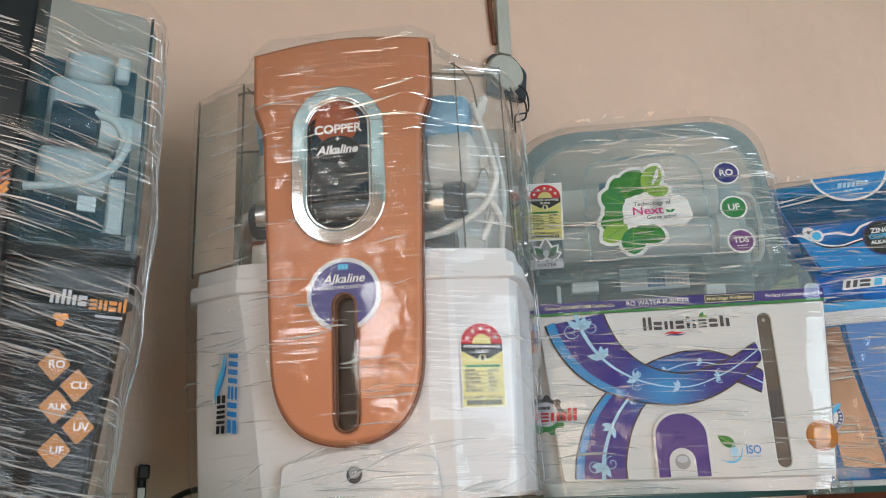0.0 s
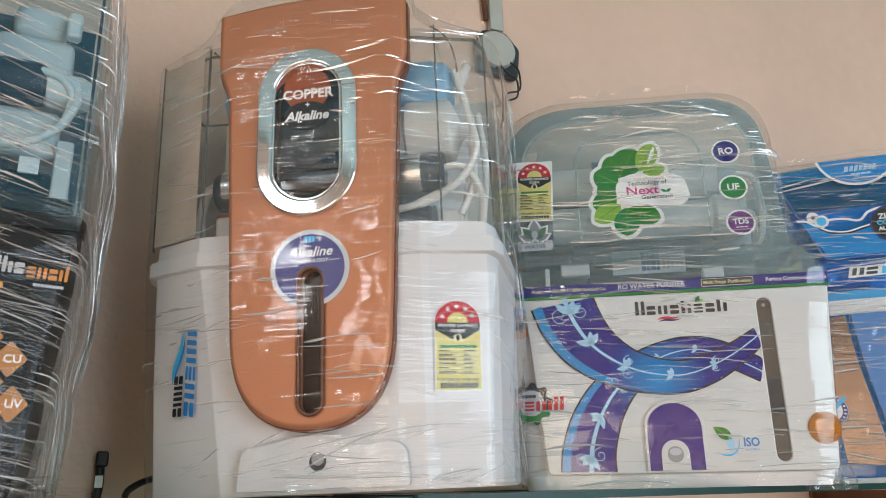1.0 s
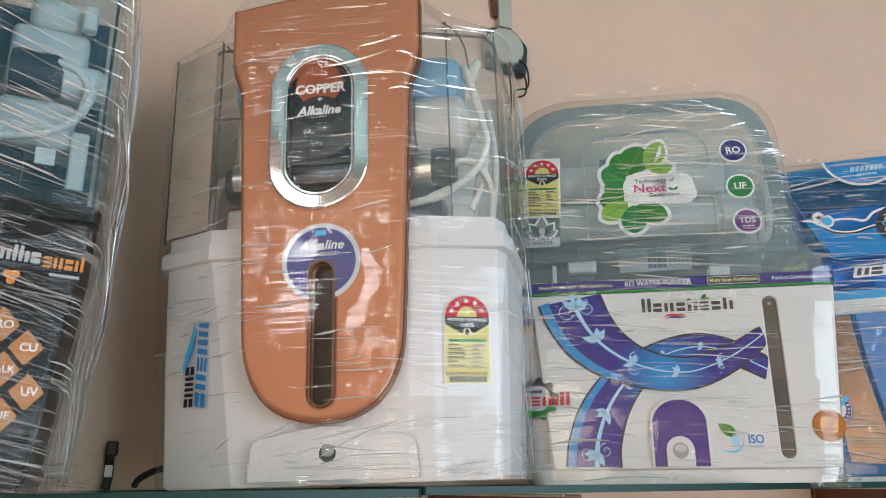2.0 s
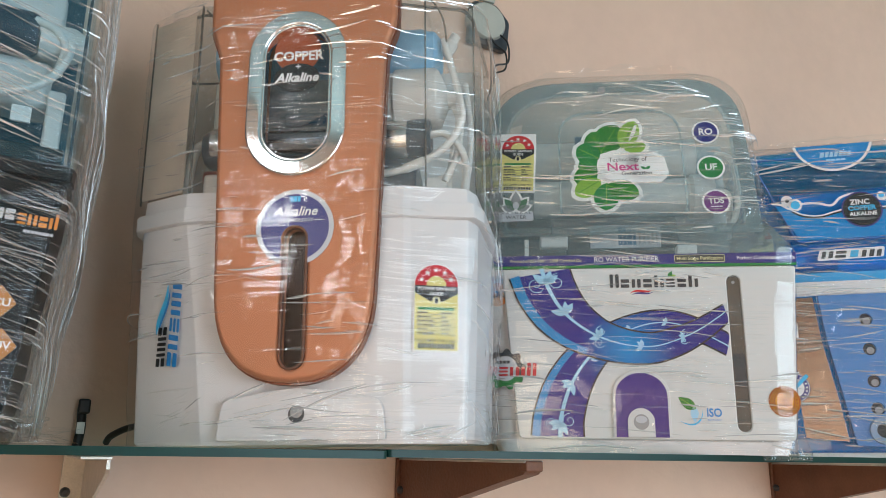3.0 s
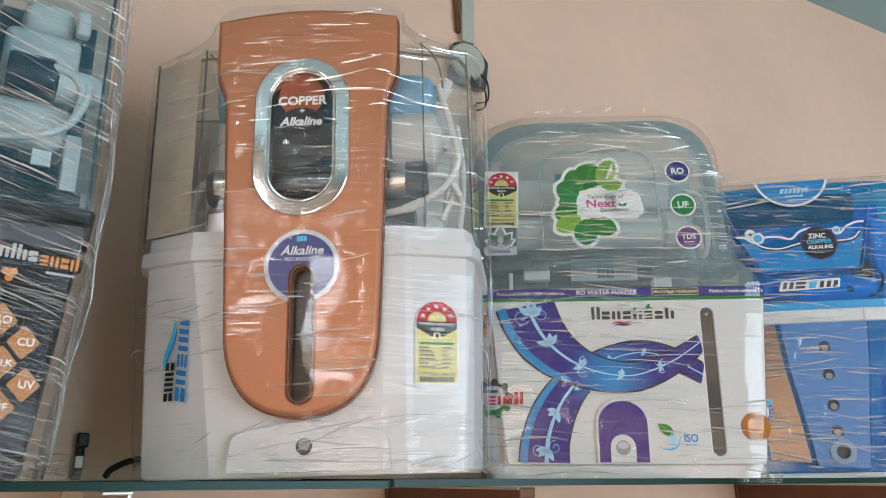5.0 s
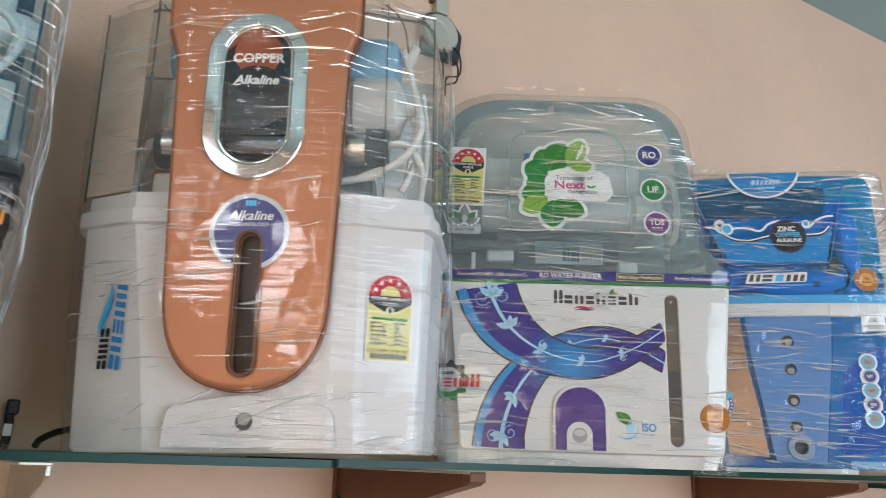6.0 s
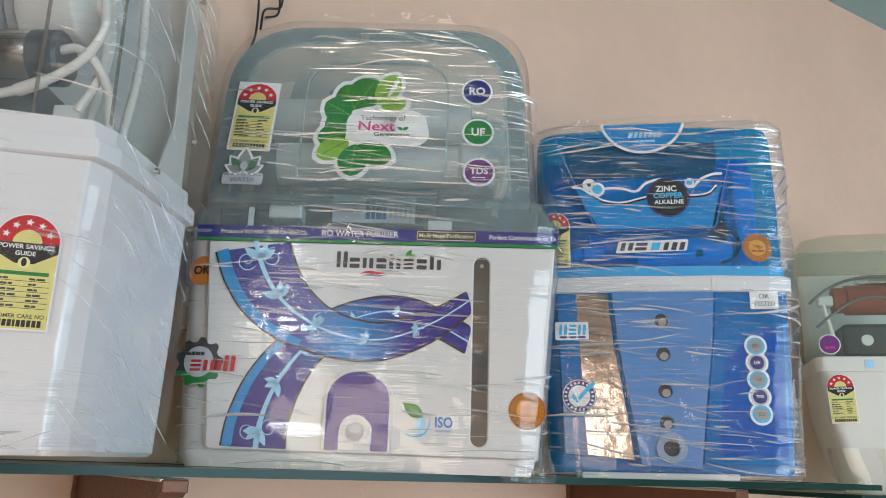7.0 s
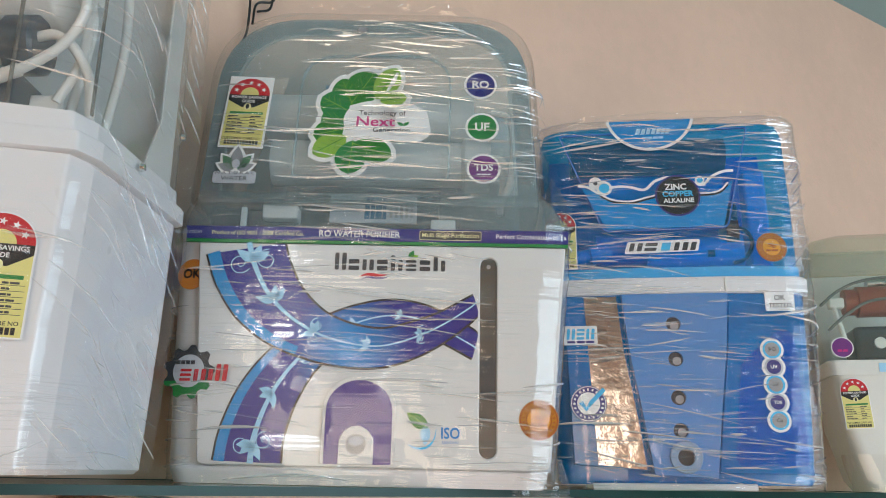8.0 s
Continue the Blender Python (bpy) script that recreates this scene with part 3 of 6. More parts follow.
def gold_seal(parent, m, r):
    base = part("gold_seal", plate([(r * (1 + 0.018 * (-1) ** i) * math.cos(math.pi * i / 36), r * (1 + 0.018 * (-1) ** i) * math.sin(math.pi * i / 36)) for i in range(72)], m, 0, 0.0005), INK["seal"], parent, "round gold quality seal sticker")
    for a, b in ((0.96, 0.90), (0.66, 0.61)):
        part("seal_ring", plate(circle(0, 0, r * a), out(m, 0.0005), 0, 0.0002, holes=[circle(0, 0, r * b)]), INK["copper"], base)
    part("seal_field", plate(circle(0, 0, r * 0.58), out(m, 0.0005), 0, 0.0002), GOLDFOIL, base)
    for i in range(22):
        a = 2 * math.pi * i / 22
        part("seal_mark", plate([(-0.0008, -0.0011), (0.0008, -0.0011), (0.0008, 0.0011), (-0.0008, 0.0011)], out(m, 0.0005) @ pose(0, 0, 0, 0, 0, math.degrees(a)) @ pose(0, r * 0.78, 0), 0, 0.0002), INK["copper"], base)
    for i in range(2):
        part("seal_wave", plate(ribbon([(-r * 0.28 + r * 0.08 * i, r * (0.12 - 0.12 * i)), (0, r * (0.22 - 0.12 * i)), (r * 0.1, r * (0.06 - 0.12 * i)), (r * 0.32, r * (0.16 - 0.12 * i))], r * 0.1, True), out(m, 0.0007), 0, 0.0002), INK["copper"], base)
    bars([1, 1.4], -r * 0.4, r * 0.4, -r * 0.3, -r * 0.17, out(m, 0.0007), INK["copper"], base, z=0.0002)
    return base


# ---- the room ----
SHELF = 1.45
WY = 1.264
bm = box(-1.40, 5.0, WY, WY + 0.18, 0, 2.65)
tagged(obj("wall_north", bm, WALL), "matt peach painted shop wall behind the shelves", "wall", kind="structure")
bm = box(-1.58, -1.40, -0.77, WY + 0.18, 0, 1.92)
box(-1.58, -1.40, -2.4, -2.3, 0, 1.92, bm=bm)
box(-1.58, -1.40, -2.4, WY + 0.18, 2.53, 2.65, bm=bm)
box(-1.58, -1.40, -0.17, WY + 0.18, 1.92, 2.53, bm=bm)
box(-1.58, -1.40, -0.77, -0.43, 1.92, 2.53, bm=bm)
box(-1.58, -1.40, -2.4, -1.03, 1.92, 2.53, bm=bm)
box(-1.58, -1.40, -0.43, -0.17, 1.92, 2.13, bm=bm)
box(-1.58, -1.40, -1.03, -0.77, 2.32, 2.53, bm=bm)
tagged(obj("wall_west", bm, WALL), "peach painted side wall with a wide doorway and high windows", "wall", kind="structure")
bm = box(5.0, 5.18, -2.4, WY + 0.18, 0, 2.65)
tagged(obj("wall_east", bm, WALL), "peach painted end wall", "wall", kind="structure")
bm = box(-1.58, 0.55, -2.58, -2.4, 0, 2.65)
box(3.10, 5.18, -2.58, -2.4, 0, 2.65, bm=bm)
box(0.55, 3.10, -2.58, -2.4, 2.40, 2.65, bm=bm)
tagged(obj("wall_south", bm, WALL), "peach painted wall round the open shop front", "wall", kind="structure")
bm = box(-1.58, 5.18, -2.58, WY + 0.18, 2.65, 2.78)
tagged(obj("ceiling", bm, CEIL), "flat blue-grey painted ceiling", "ceiling", kind="structure")
bm = box(-1.58, 5.18, -2.58, WY + 0.18, -0.1, 0)
tagged(obj("floor", bm, FLOOR), "pale tiled shop floor", "floor", kind="structure")
GLOW = bpy.data.materials.new("sunlit_distance")
GLOW.use_nodes = True
GLOW.node_tree.nodes["Principled BSDF"].inputs["Base Color"].default_value = (0.5, 0.36, 0.22, 1)
GLOW.node_tree.nodes["Principled BSDF"].inputs["Emission Color"].default_value = (1.0, 0.84, 0.65, 1)
GLOW.node_tree.nodes["Principled BSDF"].inputs["Emission Strength"].default_value = 3.6
bm = box(-1.98, -1.95, -3.2, 0.2, -0.1, 2.1)
tagged(obj("backdrop", bm, GLOW), "plain sunlit warm distance outside the side opening", "backdrop", kind="structure")
bm = box(-60, 60, -60, -2.6, -0.16, -0.12)
tagged(obj("ground", bm, FLOOR), "pale paved ground outside the shop", "ground", kind="structure")

# ---- glass shelves and brackets ----


def glass_shelf(name, x0, x1, y0, y1, top, label):
    base = thing(name, pose((x0 + x1) / 2, y1, top - 0.008), label, "shelf", "glass shelves along the wall")
    w, d = (x1 - x0) / 2, y1 - y0
    outline = rounded([(-w, -d, 0.006), (w, -d, 0.006), (w, 0, 0.001), (-w, 0, 0.001)], 4)
    inner = rounded([(-w + 0.002, -d + 0.002, 0.006), (w - 0.002, -d + 0.002, 0.006), (w - 0.002, -0.001, 0.001), (-w + 0.002, -0.001, 0.001)], 4)
    part("pane", plate(inner, Matrix(), 0.0005, 0.0075), SHELF_GLASS, base)
    part("polished_edge", plate(outline, Matrix(), 0.0, 0.008, holes=[inner]), GREENGLASS, base, "dark green polished glass edge")
    return base


glass_shelf("glass_shelf", -1.2, 0.180, 0.944, WY - 0.002, SHELF - 0.0015, "clear glass wall shelf with a dark green edge")
glass_shelf("glass_shelf", 0.186, 1.425, 0.962, WY - 0.002, SHELF, "clear glass wall shelf with a dark green edge")
glass_shelf("glass_shelf", 1.431, 2.7, 1.0, WY - 0.002, SHELF - 0.016, "clear glass wall shelf with a dark green edge")


def bracket(x, turn, top, reach, metal=False):
    base = thing("shelf_bracket", pose(x, WY - 0.001, top, 0, 0, turn), "brown painted iron wedge bracket under a glass shelf" if not metal else "bare zinc angle bracket under a glass shelf", "bracket", "shelf brackets")
    arm = bmesh.new()
    rings = []
    for y, z in ((-0.004, -0.085), (-0.05, -0.074), (-reach + 0.05, -0.026), (-reach + 0.006, -0.0165), (-reach, -0.012)):
        a_, b_ = (-0.011, 0.011) if not metal else (0.0085, 0.0115)
        rings.append([(a_, y, z), (b_, y, z), (b_, y, -0.004), (a_, y, -0.004)])
    loft(rings, bm=arm)
    part("arm", arm, BRONZE if not metal else ZINCPL, base)
    part("wall_plate", box(-0.016, 0.016, -0.006, 0.0, -0.11, -0.001, 0.0015), BRONZE if not metal else ZINCPL, base)
    part("top_flange", box(-0.013, 0.013, -reach, -0.004, -0.004, -0.001, 0.0008), ZINCPL, base)
    for z in (-0.045, -0.09):
        part("screw", lathe([(0.0, 0.010), (0.003, 0.0098), (0.0052, 0.0075), (0.006, 0.004), (0.006, 0.0)], pose(-0.0095, -0.006, z, 90), 14), DARK, base)
    if not metal:
        part("end_cap", box(-0.012, 0.012, -reach - 0.002, -reach + 0.012, -0.0135, -0.0015, 0.002), BRONZE if not metal else ZINCPL, base)
    return base


bracket(-0.103, 2, SHELF - 0.009, 0.325, True)
bracket(0.330, 6, SHELF - 0.0085, 0.305)
bracket(1.062, 1, SHELF - 0.0085, 0.325)
bracket(1.86, 0, SHELF - 0.0245, 0.26)


# ---- wall fixtures ----
c = thing("cable_casing", pose(0.462, WY, 2.24), "grey plastic cable casing strip running up the wall", "casing")
part("strip", box(-0.013, 0.013, -0.014, 0.0, -0.02, 0.408, 0.002), PVC, c)
part("old_cable", pipe(smooth_path([(-0.022, -0.005, 0.405), (-0.021, -0.006, 0.25), (-0.024, -0.006, 0.1), (-0.018, -0.006, 0.0)]), 0.0045), BRONZE, c)
j = thing("junction_box", pose(0.456, WY, 2.176), "round grey junction box with a broken dark cover and loose wires", "switch box")
part("back_box", lathe([(0.0, 0.0), (0.034, 0.0), (0.036, 0.004), (0.036, 0.020), (0.033, 0.024), (0.0, 0.024)], pose(0, 0, 0, 90), 32), PVC, j)
part("cover", plate(rounded([(-0.040, -0.040, 0.006), (0.036, -0.044, 0.006), (0.042, 0.014, 0.016), (0.016, 0.042, 0.016), (-0.034, 0.04, 0.016)]), pose(0.004, -0.006, -0.004, 90), 0, 0.012, bevel=0.002), DARK, j, "cracked dark cover plate")
for pts in ([(0.0, -0.02, -0.04), (0.012, -0.025, -0.065), (0.036, -0.02, -0.075), (0.04, -0.012, -0.10), (0.022, -0.012, -0.112)],
            [(0.02, -0.02, -0.04), (0.034, -0.03, -0.06), (0.042, -0.018, -0.09), (0.020, -0.012, -0.10), (0.016, -0.014, -0.135)],
            [(-0.01, -0.02, -0.04), (0.006, -0.02, -0.08), (0.010, -0.014, -0.14), (0.006, -0.01, -0.165)]):
    part("loose_wire", pipe(smooth_path([(x, y, z + 0.022) for x, y, z in pts], 6), 0.0017, 8), CABLE, j)
h = thing("cable_clip", pose(-0.106, WY, SHELF), "black cable end with a small pale tag hanging at the wall", "cable")
part("cable", pipe(smooth_path([(0.0, -0.012, 0.0), (0.002, -0.010, 0.02), (0.001, -0.008, 0.045), (0.003, -0.010, 0.055)], 6), 0.0055), CABLE, h)
part("plug", box(-0.004, 0.010, -0.020, -0.004, 0.038, 0.056, 0.003), CABLE, h)
part("tag", box(-0.003, 0.006, -0.0195, -0.017, 0.014, 0.028, 0.0008), TUBE, h, "small pale tag")
g = thing("power_cord", pose(-0.02, 1.19, SHELF), "black power cord lying in a loop on the glass shelf", "cable")
part("cord", pipe(smooth_path([(-0.055, 0.03, 0.004), (-0.05, 0.02, 0.012), (-0.03, 0.0, 0.022), (0.0, -0.02, 0.024), (0.03, -0.03, 0.012), (0.05, -0.04, 0.004)], 6), 0.004), CABLE, g)


# ---- white and copper purifier ----
# its base tips a little to one side
cu = thing("water_purifier", pose(0.098, 0.985, SHELF + 0.003, 0, -1.3, -30), "white water purifier with a copper front panel in clear shrink film", "water purifier", "wrapped water purifiers on the shelf")


def cu_plan(half, front, depth, chamfer=0.018, left=0.134, right=0.112):
    return [(-half - 0.017, front + 0.034 + chamfer), (-half - 0.017 + chamfer * 0.55, front + 0.028), (-left - 0.004, front + 0.003), (-left + 0.004, front), (right - 0.004, front), (right + 0.004, front + 0.003), (half - chamfer * 0.55, front + 0.020),
            (half, front + 0.026 + chamfer), (half + 0.014, depth), (-half - 0.031, depth - 0.022)]


def cu_ring(h, half, front=-0.012, depth=0.195, left=0.138):
    return [(x, y, h) for x, y in rounded([(x, y, 0.006) for x, y in cu_plan(half, front, depth, left=left)], 3)]


part("body", loft([cu_ring(0.0, 0.174, -0.006, 0.19, 0.104), cu_ring(0.004, 0.178, -0.008, 0.192, 0.105), cu_ring(0.12, 0.183, left=0.118), cu_ring(0.238, 0.187, left=0.136)]), WHITE, cu, "white plastic lower tank body")
part("rim", loft([cu_ring(0.236, 0.190, -0.014, 0.197), cu_ring(0.238, 0.194, -0.016, 0.199), cu_ring(0.252, 0.194, -0.016, 0.199), cu_ring(0.255, 0.192, -0.015, 0.198), cu_ring(0.256, 0.187, -0.012, 0.196), cu_ring(0.272, 0.186, -0.012, 0.196)]), WHITE, cu, "white stepped rim band")
# clear cover, with dark strips added where its walls, seen along, look darker
part("clear_cover", loft([cu_ring(0.272, 0.185, -0.012, 0.195), cu_ring(0.40, 0.186, -0.010, 0.192), cu_ring(0.499, 0.188, -0.006, 0.188), cu_ring(0.505, 0.182, -0.003, 0.186), cu_ring(0.517, 0.155, 0.004, 0.170)]), CLEAR_COVER, cu, "clear smoky plastic cover")
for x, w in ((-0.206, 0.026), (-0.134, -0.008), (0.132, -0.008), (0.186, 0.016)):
    part("cover_edge", box(x - 0.0009, x + 0.0009, w - 0.001, w + 0.003, 0.272, 0.51, 0.0006), SMOKE_EDGE, cu, "dark strip for the cover wall seen edge-on")
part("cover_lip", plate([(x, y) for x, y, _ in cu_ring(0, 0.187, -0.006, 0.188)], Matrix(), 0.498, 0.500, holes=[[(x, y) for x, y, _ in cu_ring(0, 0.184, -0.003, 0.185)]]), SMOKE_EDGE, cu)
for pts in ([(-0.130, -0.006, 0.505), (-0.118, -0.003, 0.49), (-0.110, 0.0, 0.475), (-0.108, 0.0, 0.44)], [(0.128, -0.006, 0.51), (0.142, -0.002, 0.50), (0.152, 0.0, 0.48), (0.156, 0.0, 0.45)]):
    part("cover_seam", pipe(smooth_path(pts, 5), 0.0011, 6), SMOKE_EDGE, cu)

# copper panel with a window and a level slot
CX = -0.004
top = [(CX + 0.108 - 0.216 * i / 12, 0.532 + 0.012 * math.sin(math.pi * i / 12)) for i in range(13)]
left_side = bezier((CX - 0.107, 0.468), (CX - 0.106, 0.445), (CX - 0.095, 0.440), (CX - 0.0945, 0.415), 8) + [(CX - 0.090, 0.30), (CX - 0.086, 0.20)]
bottom = bezier((CX - 0.084, 0.160), (CX - 0.083, 0.092), (CX - 0.052, 0.060), (CX, 0.060), 12)
half = top + left_side + bottom
outline = half + [(2 * CX - x, y) for x, y in (left_side + bottom)[::-1][1:]]
window = stadium(CX - 0.003, 0.294, 0.458, 0.038)
slot = stadium(CX + 0.002, 0.074, 0.221, 0.0118, 8)
F = face(0, -0.014, 0)
panel = part("front_panel", plate(outline, F, 0.0, 0.023, holes=[window, slot], bevel=0.007), COPPER, cu, "copper-coloured metallic front panel")
part("panel_rim", plate([(CX + (x - CX) * 1.016, y - 0.002) for x, y in outline], F, -0.002, 0.013, holes=[stadium(CX - 0.003, 0.29, 0.462, 0.042), stadium(CX + 0.002, 0.07, 0.225, 0.015, 8)]), COPPER_EDGE, panel, "darker copper edge")
bars([1, .7, 1.1, .8, 1.0, 1.2, .6], CX - 0.045, CX + 0.05, 0.508, 0.517, out(F, 0.0231), COPPER, panel, "faint_print")
ring = part("window_frame", plate(stadium(CX - 0.003, 0.277, 0.475, 0.0555, 18), F, 0.020, 0.029, holes=[stadium(CX - 0.003, 0.295, 0.457, 0.0375, 18)], bevel=0.003), CHROME, panel, "polished chrome oval window frame")
part("inner_lip", plate(stadium(CX - 0.003, 0.2945, 0.4575, 0.038, 18), F, 0.016, 0.0275, holes=[stadium(CX - 0.003, 0.297, 0.455, 0.0355, 18)], bevel=0.001), CHROME, ring)
part("window_pane", plate(stadium(CX - 0.003, 0.296, 0.456, 0.0365, 18), F, 0.013, 0.015), PANE, panel)
b2 = part("window_badge", plate(circle(CX - 0.006, 0.431, 0.0265), out(F, 0.0152), 0, 0.0004), INK["copper"], panel, "copper and black round badge")
part("badge_base", plate(circle(CX - 0.006, 0.398, 0.026, 30, 0.0175), out(F, 0.0156), 0, 0.0003), INK["black"], b2)
words("COPPER", 0.0155, out(F, 0.0162) @ pose(CX - 0.005, 0.424, 0), INK["white"], b2, bold=0.03)
words("+", 0.012, out(F, 0.0162) @ pose(CX - 0.005, 0.411, 0), INK["white"], b2)
words("Alkaline", 0.0150, out(F, 0.0162) @ pose(CX - 0.006, 0.3975, 0), INK["white"], b2, bold=0.03, shear=0.25)
part("slot_glass", plate(stadium(CX + 0.002, 0.0735, 0.2215, 0.0122, 8), F, 0.006, 0.008), DARK_GLASS, panel, "smoked level window")
part("slot_back", plate(stadium(CX + 0.002, 0.072, 0.223, 0.014, 8), F, -0.004, -0.002), BRONZE, panel)
part("slot_rim", plate(stadium(CX + 0.002, 0.072, 0.223, 0.0138, 8), F, 0.018, 0.0245, holes=[stadium(CX + 0.002, 0.075, 0.220, 0.0108, 8)], bevel=0.001), BRONZE, panel)


def notched_disc(x, y, r):
    """A disc with the slot's upper end cut out of it."""
    w = 0.0142
    a0 = math.asin(w / r)
    pts = [(x + r * math.sin(a0 + (2 * math.pi - 2 * a0) * i / 48), y - r * math.cos(a0 + (2 * math.pi - 2 * a0) * i / 48)) for i in range(49)]
    cap = [(x - w * math.cos(math.pi * i / 12), 0.209 + w * math.sin(math.pi * i / 12)) for i in range(13)]
    return pts + cap


al = part("round_sticker", plate(notched_disc(CX + 0.001, 0.221, 0.0415), out(F, 0.0231), 0, 0.0005), INK["silver"], panel, "round navy sticker with a silver rim")
part("disc", plate(notched_disc(CX + 0.001, 0.221, 0.0365), out(F, 0.0236), 0, 0.0003), INK["navy"], al)
words("Alkaline", 0.0145, out(F, 0.0241) @ pose(CX + 0.001, 0.238, 0), INK["white"], al, bold=0.012, shear=0.3)
words("TECHNOLOGY", 0.0058, out(F, 0.0241) @ pose(CX + 0.001, 0.2285, 0), INK["white"], al)
for x0 in (-0.031, 0.022):
    part("side_rule", plate([(CX + x0, 0.2282), (CX + x0 + 0.010, 0.2282), (CX + x0 + 0.010, 0.2288), (CX + x0, 0.2288)], out(F, 0.0239), 0, 0.0002), INK["white"], al)
bars([1, 1.2, 1], CX - 0.005, CX + 0.006, 0.249, 0.255, out(F, 0.0239), INK["cyan"], al, "emblem_bars", z=0.0002)

# lower front: raised tap plate with its hole
FB = face(0, -0.0125, 0)
tap = rounded([(-0.082, 0.004, 0.004), (0.092, 0.004, 0.004), (0.088, 0.044, 0.014), (0.030, 0.053, 0.03), (0.0, 0.057, 0.03), (-0.030, 0.053, 0.03), (-0.078, 0.044, 0.014)], 6)
part("tap_plate", plate(tap, FB, 0.0, 0.0045, holes=[circle(0.0, 0.030, 0.0088, 24)], bevel=0.002), WHITE, cu, "raised white tap plate")
part("tap_hole", plate(circle(0.0, 0.030, 0.0092, 24), FB, 0.0006, 0.0014), DARK, cu)
part("tap_hole_nut", plate(circle(0.0, 0.0325, 0.0062, 18), FB, 0.0014, 0.003), INK["grey"], cu)

# brand mark along the left facet: plain strokes and bars, read upwards
L = face(-0.1440, -0.0036, 0.120, -19.5, 0, 90) @ pose(0, 0, 0.0022)
emblem(["stack", "pair", "pair", "stack"], -0.038, 0.004, 0.003, 0.0145, L, INK["black"], cu)
emblem(["stack", "pair", "deck", "pair", "pair"], -0.040, 0.049, -0.0135, -0.0005, L, INK["blue"], cu, slope=0.2)
stroke(bezier((-0.004, 0.0165), (0.012, 0.020), (0.026, 0.004), (0.052, 0.0065), 14), 0.006, L, INK["cyan"], cu, "brand_wave", taper=True)
stroke(bezier((-0.002, 0.0145), (0.014, 0.014), (0.024, 0.002), (0.045, 0.003), 14), 0.003, L, INK["blue"], cu, "brand_wave", taper=True)
power_sticker(cu, face(0.141, -0.0022, 0.093, 15.6) @ pose(0, 0, 0.0012, 0, 0, -1), 0.93)

# inner parts seen through the cover
part("membrane_housing", lathe([(0.0, -0.118), (0.03, -0.118), (0.0335, -0.112), (0.0335, 0.132), (0.031, 0.14), (0.030, 0.148), (0.020, 0.156), (0.0, 0.157)], pose(-0.010, 0.055, 0.462, 0, 90), 30), BLUEHOUSE, cu, "blue membrane housing")
part("housing_fitting", lathe([(0.0, 0.0), (0.008, 0.0), (0.009, 0.004), (0.009, 0.016), (0.006, 0.018), (0.006, 0.028), (0.0, 0.028)], pose(0.150, 0.05, 0.462, 0, 30), 16), TUBE, cu)
part("sediment_filter", lathe([(0.0, -0.10), (0.026, -0.10), (0.030, -0.095), (0.030, 0.055), (0.034, 0.058), (0.034, 0.066), (0.038, 0.069), (0.038, 0.116), (0.034, 0.121), (0.012, 0.130), (0.010, 0.146), (0.0, 0.146)], pose(0.024, 0.04, 0.396, 0, 90), 12), HOUSING, cu, "milky white filter housing")
part("uv_chamber", lathe([(0.0, -0.12), (0.024, -0.12), (0.024, 0.112), (0.0, 0.112)], pose(0.0, 0.028, 0.340, 0, 90), 26), STEEL, cu, "steel tube chamber")
part("tube_end_cap", lathe([(0.0, -0.002), (0.023, -0.002), (0.025, 0.002), (0.025, 0.024), (0.022, 0.027), (0.0, 0.027)], pose(0.108, 0.028, 0.340, 0, 90), 16), NAVY, cu, "navy end cap")
part("tube_end_cap", lathe([(0.0, -0.03), (0.021, -0.03), (0.023, -0.026), (0.023, -0.002), (0.0, -0.002)], pose(-0.10, 0.028, 0.338, 0, 90), 16), NAVY, cu, "navy end cap")
part("power_adapter", box(-0.06, 0.118, 0.02, 0.09, 0.266, 0.318, 0.004), NAVY, cu, "dark blue power adapter")
part("adapter_label", box(-0.035, 0.03, 0.0185, 0.0195, 0.345, 0.375), INK["teal"], cu, "blue and white printed label")
part("label_white_half", plate([(-0.035, 0.352), (0.012, 0.375), (-0.035, 0.375)], face(0, 0.0183, 0), 0, 0.0004), INK["silver"], cu)
MILKY = clear("milky_side_pane", (0.88, 0.84, 0.79), 0.1, 0.68, (0.74, 0.64, 0.54))
part("side_pane", plate([(-0.0415, 0.2735), (0.0225, 0.2735), (0.0225, 0.498), (-0.0415, 0.498)], face(-0.1605, -0.0005, 0, -23), 0.0005, 0.0012), MILKY, cu, "milky side pane of the cover")
part("back_shell", box(-0.185, 0.188, 0.170, 0.176, 0.272, 0.500, 0.002), HOUSING, cu, "white back shell inside the cover")
part("side_gusset", plate([(0.120, 0.274), (0.190, 0.274), (0.190, 0.500), (0.152, 0.500), (0.150, 0.330)], pose(0.1925, 0, 0, 90, 0, 90), -0.002, 0.0, bevel=0.0005), HOUSING, cu, "white gusset at the side")
part("circuit_bracket", box(0.128, 0.152, 0.03, 0.04, 0.272, 0.297, 0.002), HOUSING, cu)
part("solenoid_valve", lathe([(0.0, -0.018), (0.013, -0.018), (0.013, 0.018), (0.0, 0.018)], pose(-0.112, 0.03, 0.300, 0, 90), 16), REDPL, cu, "brown-red valve")
part("valve_body", box(-0.128, -0.098, 0.012, 0.03, 0.276, 0.304, 0.005), TUBE, cu)
part("flow_elbow", pipe(smooth_path([(-0.128, 0.02, 0.345), (-0.142, 0.02, 0.335), (-0.148, 0.02, 0.30), (-0.146, 0.02, 0.27)], 6), 0.0055), TUBE, cu)
part("pre_filter", box(-0.128, -0.10, 0.03, 0.07, 0.345, 0.43, 0.006), HOUSING, cu)
